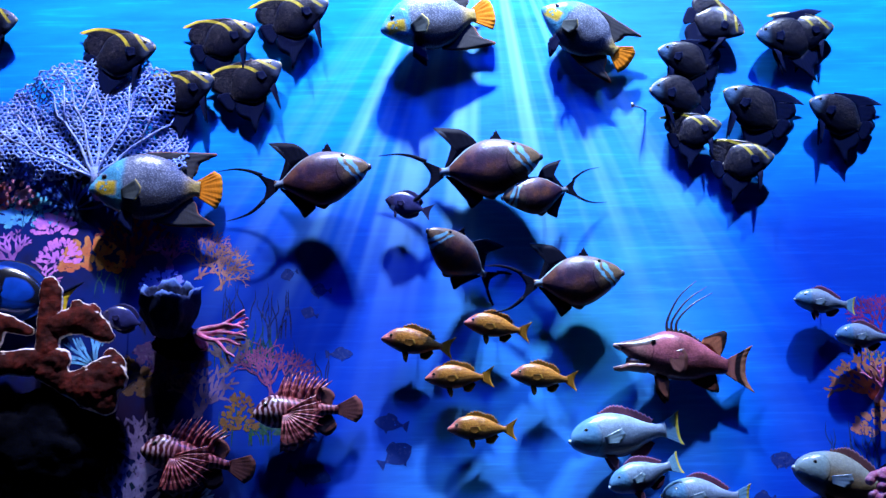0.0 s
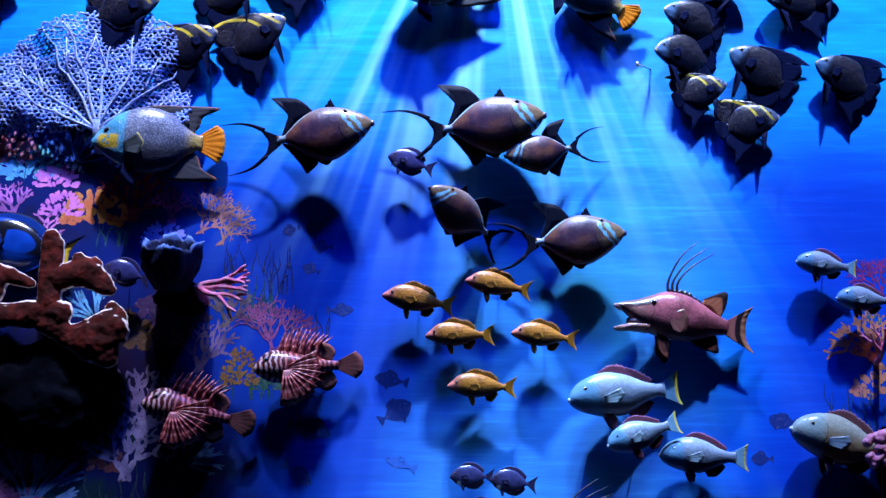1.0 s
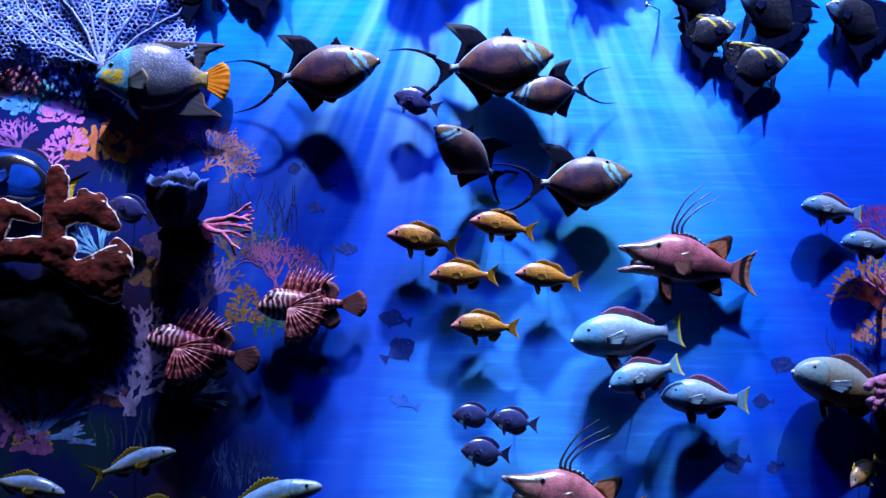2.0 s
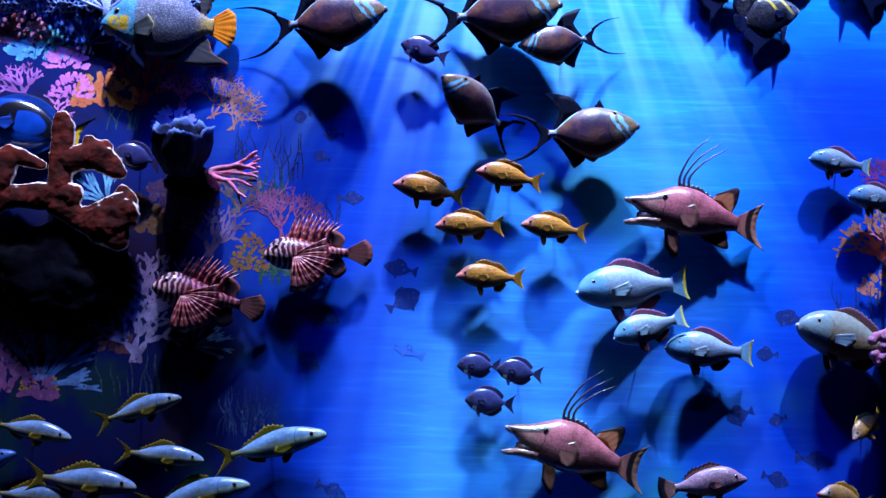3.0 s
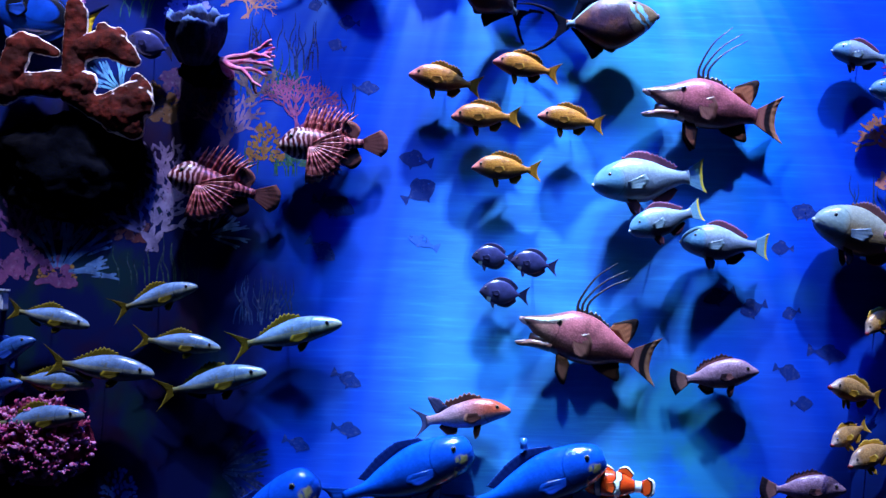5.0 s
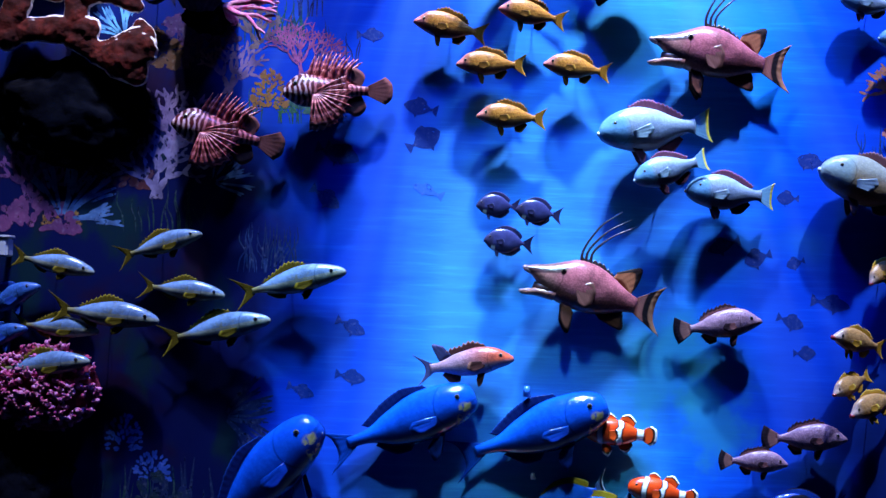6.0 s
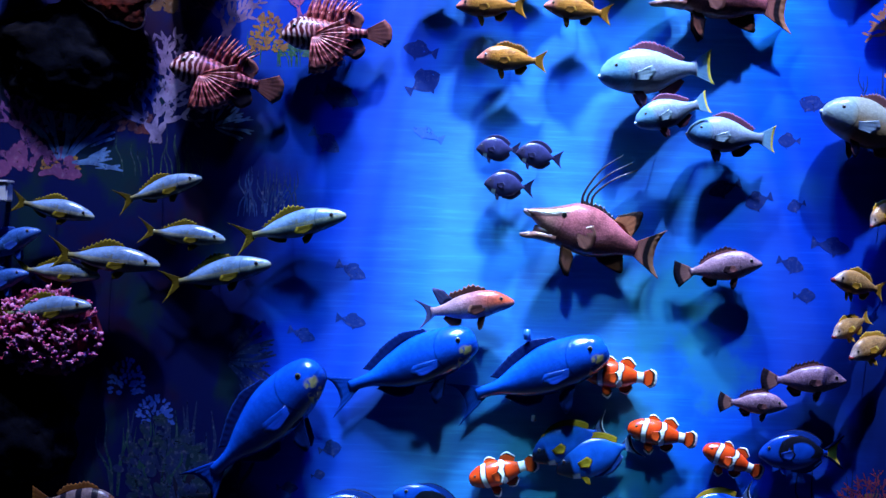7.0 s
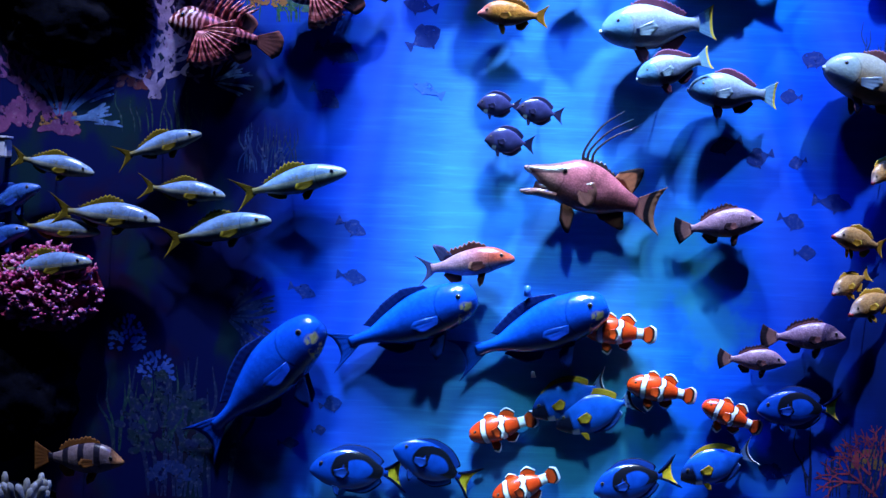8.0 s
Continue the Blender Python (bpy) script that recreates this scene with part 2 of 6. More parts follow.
def clown_paint():
    n = Nodes("clownfish_paint", 0.25, coat=0.5)
    xx = n.math("ADD", n.x, n.math("MULTIPLY", n.math("MULTIPLY", n.z, n.z), 1.2))
    xx = n.math("ADD", xx, n.math("MULTIPLY", n.math("SUBTRACT", n.noise(7), 0.5), 0.03))
    white = n.math("MAXIMUM", n.math("MAXIMUM", n.near(xx, 0.29, 0.040), n.near(n.math("ADD", n.x, n.math("MULTIPLY", n.near(n.z, 0.0, 0.09), -0.025)), 0.0, 0.040)), n.near(n.x, -0.28, 0.055))
    dark = n.math("MAXIMUM", n.math("MAXIMUM", n.near(xx, 0.29, 0.062), n.near(n.math("ADD", n.x, n.math("MULTIPLY", n.near(n.z, 0.0, 0.09), -0.025)), 0.0, 0.066)), n.near(n.x, -0.28, 0.072))
    c = n.mix(n.ramp(n.noise(6), 0.3, 0.7), (0.74, 0.062, 0.007), (0.56, 0.038, 0.006))
    c = n.mix(dark, c, (0.02, 0.012, 0.01))
    c = n.mix(white, c, (0.78, 0.78, 0.76))
    n.bump(n.noise(40, 3), 0.25, 0.003)
    return n.done(worn(n, c, 0.15))


def clown_fin_paint():
    n = Nodes("clownfish_fin_paint", 0.3, coat=0.4)
    fin_rays(n, 24, 0.3)
    rim = n.t.nodes.new("ShaderNodeAttribute")
    rim.attribute_name = "rim"
    c = n.mix(n.ramp(rim.outputs["Fac"], 0.62, 0.68), (0.62, 0.06, 0.008), (0.015, 0.01, 0.01))
    c = n.mix(n.ramp(rim.outputs["Fac"], 0.80, 0.85), c, (0.72, 0.74, 0.76))
    return n.done(c)


def rim_paint(name, inner, outer, start=0.6, rough=0.48, mid=None):
    """A fin whose free edge has another colour."""
    n = Nodes(name, rough, spec=0.03)
    r = fin_rays(n, 28, 0.35)
    rim = n.t.nodes.new("ShaderNodeAttribute")
    rim.attribute_name = "rim"
    c = n.mix(r, n.mix(0.22, inner, (0.0, 0.0, 0.0)), inner)
    if mid:
        c = n.mix(n.ramp(rim.outputs["Fac"], start - 0.3, start - 0.2), c, mid)
    c = n.mix(n.ramp(rim.outputs["Fac"], start, start + 0.12), c, outer)
    return n.done(worn(n, c, 0.2))


def band_paint(name, pale, dark, count, tint):
    n = Nodes(name, 0.32, coat=0.3)
    scaly(n, 44, 0.3)
    w = n.math("SINE", n.math("ADD", n.math("MULTIPLY", n.x, count * 6.283), n.math("MULTIPLY", n.z, 3.0)))
    c = n.mix(n.math("MULTIPLY", n.ramp(w, 0.2, 0.5), n.ramp(n.z, -0.10, -0.02)), pale, dark)
    c = n.mix(n.ramp(n.x, 0.33, 0.46), c, tint)
    return n.done(worn(n, c, 0.25))


EYE_WHITE = plain("eye_iris", (0.12, 0.10, 0.065), 0.15, 0.1, bump=0.0, coat=0.8)
EYE_DARK = plain("eye_pupil", (0.006, 0.006, 0.008), 0.08, 0.05, bump=0.0, coat=1.0)
STEEL = Nodes("rod_steel", 0.35, metal=0.9).done((0.35, 0.37, 0.4))
MOUTH = plain("mouth_red", (0.32, 0.03, 0.025), 0.35, 0.3)


def mural_paint():
    """Blue sea in brush strokes, with painted shafts of light that fan out from the surface."""
    n = Nodes("mural_paint", 0.6, spec=0.05)
    up = n.ramp(n.z, 0.3, 4.3)
    c = n.mix(up, (0.006, 0.135, 0.76), (0.004, 0.33, 0.92))
    pale = n.math("MULTIPLY", n.near(n.math("SUBTRACT", n.x, n.math("MULTIPLY", n.math("SUBTRACT", n.z, 3.0), 0.21)), 0.40, 0.98), n.ramp(n.z, 3.4, 1.6, 0.45, 0.8))
    c = n.mix(pale, c, n.mix(n.ramp(n.z, 2.3, 1.0), (0.06, 0.28, 0.84), (0.05, 0.28, 0.66)))
    # Deep blue sea at both sides, with fish shadow at left mixed in.
    deep = n.math("MAXIMUM", n.ramp(n.math("ADD", n.x, n.ramp(n.z, 2.6, 1.6, 0, 0.22)), 0.90, 1.60), n.ramp(n.math("SUBTRACT", n.x, n.ramp(n.z, 1.6, 3.0, 0.0, 0.26)), -0.06, -0.44))
    deep = n.math("MULTIPLY", deep, n.ramp(n.z, 3.75, 3.1))
    c = n.mix(n.math("MULTIPLY", deep, 0.9), c, (0.002, 0.042, 0.50))
    # Navy at left: sea paint with the shadows under the fish painted in.
    navy_shade = n.math("ADD", n.x, n.math("MULTIPLY", n.math("SUBTRACT", n.noise(1.2, 4), 0.5), 0.25))
    c = n.mix(n.math("MULTIPLY", n.ramp(n.math("ADD", navy_shade, n.ramp(n.z, 1.7, 0.7, 0, 0.34)), -0.26, -0.78), n.ramp(n.z, 3.35, 2.75, 0, 0.92)), c, (0.001, 0.024, 0.26))
    strokes = n.noise(2.6, 6, n.stretch(0.6, 1, 5.0), 0.62)
    c = n.mix(n.ramp(strokes, 0.34, 0.70, 0, 0.55), c, n.mix(0.55, c, (0.0, 0.01, 0.30)))
    c = n.mix(n.ramp(n.noise(7.0, 5, n.stretch(0.5, 1, 9.0)), 0.50, 0.74, 0, 0.40), c, n.mix(1.0, c, (1.9, 1.9, 1.35), "MULTIPLY"))
    dx = n.math("SUBTRACT", n.x, 0.20)
    dz = n.math("SUBTRACT", 4.95, n.z)
    slope = n.math("DIVIDE", dx, dz)
    fan = n.t.nodes.new("ShaderNodeCombineXYZ")
    n.put(fan.inputs[0], n.math("MULTIPLY", slope, 11.0))
    n.put(fan.inputs[1], n.math("MULTIPLY", dz, 0.16))
    rays = n.ramp(n.noise(1.0, 2.2, fan.outputs[0]), 0.42, 0.68)
    rays = n.math("MULTIPLY", rays, n.ramp(n.math("ABSOLUTE", slope), 0.8, 0.25, 0, 0.8))
    rays = n.math("MULTIPLY", rays, n.ramp(dz, 2.3, 0.9, 0.07, 1.0))
    c = n.mix(rays, c, (0.30, 0.68, 0.95))
    # Green tints of the mural, with the projected green light painted in too.
    c = n.mix(n.math("MULTIPLY", n.ramp(n.noise(1.3, 2), 0.58, 0.72), n.ramp(n.z, 2.5, 1.5, 0, 0.5)), c, (0.04, 0.30, 0.36))
    for gx, gz, w in ((0.80, 1.30, 0.26), (1.00, 1.12, 0.22), (0.62, 2.62, 0.26), (0.55, 0.62, 0.5)):
        q = n.math("SQRT", n.math("ADD", n.math("POWER", n.math("SUBTRACT", n.x, gx), 2.0), n.math("POWER", n.math("MULTIPLY", n.math("SUBTRACT", n.z, gz), 0.8), 2.0)))
        q = n.math("ADD", q, n.math("MULTIPLY", n.math("SUBTRACT", n.noise(5.0, 4), 0.5), 0.5))
        c = n.mix(n.ramp(q, w, w * 0.3, 0, 0.5), c, (0.03, 0.26, 0.24))
    # Dark painted reef; unlit corner and sea fan shadow go into its colour.
    reef = n.math("ADD", n.x, n.math("MULTIPLY", n.math("SUBTRACT", n.noise(1.6, 5), 0.5), 0.55))
    reef = n.math("ADD", reef, n.ramp(n.z, 1.6, 3.6, -0.10, 0.42))
    c = n.mix(n.math("MULTIPLY", n.ramp(reef, -0.72, -1.02), n.ramp(n.math("SUBTRACT", n.z, n.ramp(n.x, -0.98, -1.22, 0, 0.62)), 3.30, 3.0)), c, n.mix(n.ramp(n.noise(2.4, 4), 0.5, 0.68), n.mix(n.ramp(n.noise(3.1, 4, n.stretch(1.3, 1, 0.8)), 0.5, 0.66), n.mix(n.ramp(n.z, 2.3, 2.9), (0.0015, 0.004, 0.040), (0.005, 0.018, 0.16)), (0.003, 0.014, 0.022)), n.mix(n.ramp(n.z, 2.3, 2.9), (0.010, 0.003, 0.016), (0.012, 0.014, 0.070))))
    right = n.math("SUBTRACT", n.math("ADD", n.x, n.math("MULTIPLY", n.noise(2.0, 5), 0.5)), n.ramp(n.z, 2.2, 0.4, 0, -0.25))
    c = n.mix(n.math("MULTIPLY", n.ramp(right, 1.75, 2.15), n.ramp(n.z, 2.6, 1.6, 0, 0.9)), c, (0.003, 0.010, 0.07))
    n.bump(n.noise(26, 5, n.stretch(0.4, 1, 2.2)), 0.08, 0.002)
    return n.done(c)


def brush(name, colour, second=None):
    """Dry mural paint, dabbed in two tones."""
    n = Nodes(name, 0.6, spec=0.2)
    n.put(n.b.inputs["Alpha"], n.ramp(n.noise(32, 5, rough=0.7), 0.31, 0.42))
    c = n.mix(n.ramp(n.noise(14, 5), 0.38, 0.62), colour, second or n.mix(0.55, colour, (0.0, 0.0, 0.03)))
    return n.done(n.mix(n.ramp(n.noise(60, 3), 0.5, 0.75, 0, 0.25), c, n.mix(0.3, c, (0.6, 0.6, 0.7))))


# ---- shaping helpers ----
def smooth(points, count):
    """count points along a Catmull-Rom curve through the given ones."""
    p = [Vector(q) for q in points]
    p = [p[0] * 2 - p[1], *p, p[-1] * 2 - p[-2]]
    out = []
    for i in range(count):
        u = i / (count - 1) * (len(p) - 3)
        k = min(int(u), len(p) - 4)
        t = u - k
        a, b, c, d = p[k:k + 4]
        out.append(0.5 * (2 * b + (c - a) * t + (2 * a - 5 * b + 4 * c - d) * t * t + (3 * b - a - 3 * c + d) * t ** 3))
    return out


def mesh_of(name, verts, faces, *mats, soft=True):
    me = bpy.data.meshes.new(name)
    me.from_pydata([tuple(v) for v in verts], [], faces)
    for m in mats:
        me.materials.append(m)
    if soft:
        me.polygons.foreach_set("use_smooth", [True] * len(me.polygons))
    bm = bmesh.new()
    bm.from_mesh(me)
    bmesh.ops.recalc_face_normals(bm, faces=bm.faces)
    bm.to_mesh(me)
    bm.free()
    return me


def loft(name, profile, mat, stations=30, ring=28, power=1.0, bend=0.0):
    """A fish's body: profile rows are x, top, bottom, half thickness, from nose to tail root."""
    rows = smooth([Vector((x, t, b)) for x, t, b, w in profile], stations)
    wide = smooth([Vector((x, w, 0)) for x, t, b, w in profile], stations)
    verts, faces = [], []
    for (x, t, b), (_, w, _) in zip(rows, wide):
        mid, half = (t + b) / 2, max((t - b) / 2, 0.002)
        for k in range(ring):
            a = k / ring * math.tau
            s, c = math.sin(a), math.cos(a)
            y = 0.93 * max(w, 0.002) * math.copysign(abs(s) ** power, s)
            verts.append((x, y + bend * min(x - 0.1, 0) ** 2, mid + half * c))
    for i in range(stations - 1):
        for k in range(ring):
            faces.append((i * ring + k, i * ring + (k + 1) % ring, (i + 1) * ring + (k + 1) % ring, (i + 1) * ring + k))
    faces.append(tuple(range(ring)))
    faces.append(tuple(range((stations - 1) * ring, stations * ring)))
    return mesh_of(name, verts, faces, mat)


def fin(name, base, edge, mat, n=22, m=5, thick=0.012, wave=0.004, spikes=0, spike=0.03, y0=0.0, lean=0.0, bend=0.0):
    """A fin between a base line in the body and a free edge, thick at the root, ribbed, with an optional row of spines."""
    b, e = smooth([Vector((x, 0, z)) for x, z in base], n), smooth([Vector((x, 0, z)) for x, z in edge], n)
    verts, faces, rim = [], [], []
    for side in (1, -1):
        for i in range(n):
            tip = e[i].copy()
            if spikes:
                saw = (i * spikes / (n - 1)) % 1.0
                tip -= (e[i] - b[i]).normalized() * spike * saw
            for j in range(m):
                u = j / (m - 1)
                p = b[i].lerp(tip, u)
                y = y0 + side * (thick * (1 - u) * 0.5 + 0.002) + wave * math.sin(i * 1.9) * u + lean * u + bend * min(p.x - 0.1, 0) ** 2
                verts.append((p.x, y, p.z))
                rim.append(max(u, 0.0))
    off = n * m
    for i in range(n - 1):
        for j in range(m - 1):
            q = (i * m + j, (i + 1) * m + j, (i + 1) * m + j + 1, i * m + j + 1)
            faces += [q, tuple(off + k for k in reversed(q))]
    loop = [j for j in range(m)] + [i * m + m - 1 for i in range(1, n)] + [(n - 1) * m + j for j in range(m - 2, -1, -1)] + [i * m for i in range(n - 2, 0, -1)]
    for a, c in zip(loop, loop[1:] + loop[:1]):
        faces.append((a, c, c + off, a + off))
    me = mesh_of(name, verts, faces, mat)
    layer = me.attributes.new("rim", "FLOAT", "POINT")
    layer.data.foreach_set("value", rim)
    return me


def tube(path, radii, ring=8):
    """Vertices and faces of a tapered round branch along a path."""
    verts, faces = [], []
    up = Vector((0.13, 0.97, 0.21))
    for i, p in enumerate(path):
        d = (path[min(i + 1, len(path) - 1)] - path[max(i - 1, 0)]).normalized()
        a = d.cross(up).normalized()
        c = d.cross(a)
        for k in range(ring):
            w = k / ring * math.tau
            verts.append(p + (a * math.cos(w) + c * math.sin(w)) * radii[i])
    for i in range(len(path) - 1):
        for k in range(ring):
            faces.append((i * ring + k, i * ring + (k + 1) % ring, (i + 1) * ring + (k + 1) % ring, (i + 1) * ring + k))
    faces += [tuple(range(ring)), tuple(range((len(path) - 1) * ring, len(path) * ring))]
    return verts, faces


class Heap:
    """Gathers pieces of geometry into one mesh."""

    def __init__(self):
        self.v, self.f = [], []

    def add(self, verts, faces):
        k = len(self.v)
        self.v += list(verts)
        self.f += [tuple(i + k for i in q) for q in faces]

    def mesh(self, name, *mats, soft=True):
        return mesh_of(name, self.v, self.f, *mats, soft=soft)


def ball(name, x, y, z, r, side, mat):
    verts, faces = [], []
    for i in range(7):
        a = i / 6 * math.pi
        for j in range(10):
            b = j / 10 * math.tau
            verts.append((x + r * math.sin(a) * math.cos(b), side * (y + r * 0.6 * math.cos(a)), z + r * math.sin(a) * math.sin(b)))
    for i in range(6):
        for j in range(10):
            faces.append((i * 10 + j, i * 10 + (j + 1) % 10, (i + 1) * 10 + (j + 1) % 10, (i + 1) * 10 + j))
    return mesh_of(name, verts, faces, mat)


def eyes(x, z, y, r):
    """The two eyes of a fish, each an iris with a darker pupil standing out of it."""
    for side in (1, -1):
        yield "eye", ball("eye", x, y - r * 0.05, z, r, side, EYE_WHITE)
        yield "eye/pupil", ball("pupil", x, y + r * 0.28, z, r * 0.68, side, EYE_DARK)


def part(name, me, parent, label=""):
    ob = new(name, me)
    ob.parent = parent
    return tagged(ob, label)


def paired(name, base, edge, mat, y, lean, **more):
    """The two fins of a pair, one on each flank."""
    return [(name, fin(name, base, edge, mat, y0=s * y, lean=s * lean, **more)) for s in (1, -1)]


# ---- the kinds of fish, built one unit long, nose towards +x ----
BLACK_FIN = rim_paint("black_fin", (0.002, 0.005, 0.030), (0.03, 0.08, 0.22), 0.93, 0.55)


def french_angelfish(bars):
    skin = angelfish_paint("angelfish_barred" if bars else "angelfish_dark", bars)
    body = [(0.5, 0.0, -0.035, 0.012), (0.44, 0.10, -0.10, 0.05), (0.30, 0.225, -0.19, 0.085), (0.10, 0.305, -0.28, 0.10),
            (-0.10, 0.30, -0.28, 0.085), (-0.24, 0.16, -0.15, 0.05), (-0.30, 0.085, -0.085, 0.028), (-0.33, 0.085, -0.085, 0.02)]
    yield "body", loft("body", body, skin)
    yield "dorsal_fin", fin("dorsal_fin", [(0.22, 0.25), (0.0, 0.28), (-0.16, 0.20), (-0.27, 0.08)], [(0.22, 0.29), (0.07, 0.365), (-0.10, 0.435), (-0.28, 0.49), (-0.50, 0.485), (-0.38, 0.435), (-0.46, 0.34), (-0.46, 0.21), (-0.36, 0.09)], skin if bars else BLACK_FIN, n=36)
    yield "anal_fin", fin("anal_fin", [(0.02, -0.24), (-0.10, -0.22), (-0.2, -0.15), (-0.27, -0.08)], [(0.05, -0.30), (-0.10, -0.42), (-0.23, -0.50), (-0.38, -0.62), (-0.33, -0.45), (-0.40, -0.32), (-0.40, -0.19), (-0.33, -0.09)], BLACK_FIN, n=36)
    yield "tail_fin", fin("tail_fin", [(-0.30, 0.08), (-0.31, 0.0), (-0.30, -0.08)], [(-0.44, 0.17), (-0.50, 0.12), (-0.50, -0.10), (-0.45, -0.17)], BLACK_FIN)
    for p in paired("pelvic_fin", [(0.26, -0.20), (0.20, -0.22), (0.15, -0.24)], [(0.22, -0.30), (0.10, -0.55), (0.14, -0.32)], BLACK_FIN, 0.04, 0.03, n=10):
        yield p
    for p in paired("pectoral_fin", [(0.24, 0.02), (0.235, -0.03), (0.23, -0.08)], [(0.14, 0.07), (0.11, -0.01), (0.14, -0.09)], BLACK_FIN, 0.085, 0.035, n=12):
        yield p
    yield from eyes(0.375, 0.07, 0.058, 0.026)


def queen_angelfish():
    skin = queen_angel_paint()
    orange = rim_paint("orange_fin", (0.74, 0.22, 0.012), (0.70, 0.28, 0.03), 0.85)
    edge = rim_paint("angelfish_fin", (0.055, 0.055, 0.060), (0.40, 0.13, 0.06), 0.90)
    body = [(0.5, -0.02, -0.06, 0.015), (0.44, 0.06, -0.11, 0.05), (0.30, 0.20, -0.20, 0.085), (0.10, 0.265, -0.27, 0.105),
            (-0.10, 0.22, -0.23, 0.09), (-0.22, 0.115, -0.12, 0.05), (-0.30, 0.065, -0.065, 0.03), (-0.34, 0.065, -0.065, 0.02)]
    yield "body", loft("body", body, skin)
    yield "dorsal_fin", fin("dorsal_fin", [(0.24, 0.21), (0.05, 0.24), (-0.10, 0.18), (-0.24, 0.07)], [(0.21, 0.245), (0.03, 0.287), (-0.20, 0.295), (-0.46, 0.295), (-0.34, 0.215), (-0.315, 0.13), (-0.275, 0.075)], edge, n=30, spikes=15, spike=0.012)
    yield "anal_fin", fin("anal_fin", [(0.02, -0.22), (-0.10, -0.18), (-0.18, -0.11), (-0.25, -0.06)], [(0.0, -0.285), (-0.18, -0.315), (-0.47, -0.295), (-0.35, -0.21), (-0.32, -0.13), (-0.28, -0.075)], edge)
    yield "tail_fin", fin("tail_fin", [(-0.31, 0.06), (-0.32, 0.0), (-0.31, -0.06)], [(-0.44, 0.155), (-0.50, 0.10), (-0.51, -0.06), (-0.47, -0.16)], orange, n=26, wave=0.008)
    for p in paired("pectoral_fin", [(0.25, -0.06), (0.24, -0.10), (0.23, -0.13)], [(0.14, 0.02), (0.09, -0.06), (0.13, -0.16)], rim_paint("angelfish_pectoral", (0.05, 0.06, 0.06), (0.5, 0.4, 0.1), 0.9), 0.09, 0.07, n=12):
        yield p
    for p in paired("pelvic_fin", [(0.24, -0.19), (0.20, -0.21), (0.16, -0.23)], [(0.26, -0.29), (0.16, -0.40), (0.15, -0.30)], BLACK_FIN, 0.04, 0.02, n=10):
        yield p
    yield from eyes(0.385, 0.045, 0.062, 0.024)


def queen_triggerfish():
    skin = trigger_paint()
    dark = rim_paint("triggerfish_fin", (0.0015, 0.002, 0.009), (0.03, 0.08, 0.18), 0.95, 0.55)
    body = [(0.5, 0.04, -0.012, 0.018), (0.445, 0.095, -0.085, 0.045), (0.33, 0.155, -0.175, 0.085), (0.20, 0.195, -0.25, 0.105), (0.07, 0.20, -0.27, 0.11),
            (-0.06, 0.15, -0.205, 0.09), (-0.17, 0.065, -0.115, 0.055), (-0.235, 0.008, -0.062, 0.03), (-0.30, 0.012, -0.072, 0.022)]
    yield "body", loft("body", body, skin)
    yield "spine_fin", fin("spine_fin", [(0.22, 0.18), (0.17, 0.19), (0.12, 0.19)], [(0.175, 0.285), (0.15, 0.26), (0.105, 0.205)], dark, n=9, spikes=3, spike=0.02)
    yield "dorsal_fin", fin("dorsal_fin", [(0.015, 0.17), (-0.08, 0.12), (-0.17, 0.055), (-0.25, 0.0)], [(0.012, 0.20), (-0.05, 0.275), (-0.13, 0.325), (-0.32, 0.352), (-0.225, 0.29), (-0.19, 0.20), (-0.22, 0.10), (-0.26, 0.01)], dark, n=36)
    yield "anal_fin", fin("anal_fin", [(0.03, -0.24), (-0.08, -0.17), (-0.17, -0.10), (-0.25, -0.06)], [(0.02, -0.285), (-0.03, -0.325), (-0.08, -0.35), (-0.12, -0.27), (-0.20, -0.15), (-0.26, -0.07)], dark)
    yield "tail_fin", fin("tail_fin", [(-0.27, 0.0), (-0.28, -0.02), (-0.28, -0.05), (-0.27, -0.07)], [(-0.455, 0.105), (-0.41, 0.04), (-0.375, -0.035), (-0.40, -0.12), (-0.46, -0.205)], dark, n=30)
    for line in ([(-0.40, 0.075), (-0.50, 0.13), (-0.62, 0.165), (-0.77, 0.168)], [(-0.40, -0.15), (-0.50, -0.225), (-0.60, -0.262), (-0.73, -0.28)]):
        path = smooth([Vector((x, 0, z)) for x, z in line], 12)
        yield "tail_fin/streamer", mesh_of("streamer", *tube(path, [0.020 - 0.0016 * i for i in range(12)], 6), dark)
    for p in paired("pectoral_fin", [(0.24, 0.03), (0.235, -0.01), (0.23, -0.05)], [(0.19, 0.055), (0.135, 0.035), (0.125, -0.04), (0.19, -0.085)], fin_paint("triggerfish_pectoral", (0.24, 0.11, 0.05)), 0.082, 0.022, n=12):
        yield p
    yield "belly_flap", fin("belly_flap", [(0.22, -0.20), (0.13, -0.24), (0.04, -0.23)], [(0.17, -0.24), (0.10, -0.30), (0.02, -0.26)], skin, n=10)
    yield "mouth", loft("mouth", [(0.525, 0.03, -0.005, 0.012), (0.505, 0.04, -0.02, 0.02), (0.47, 0.04, -0.02, 0.016)], plain("triggerfish_lip", (0.05, 0.04, 0.06), 0.3), 8, 10)
    yield from eyes(0.30, 0.125, 0.072, 0.022)


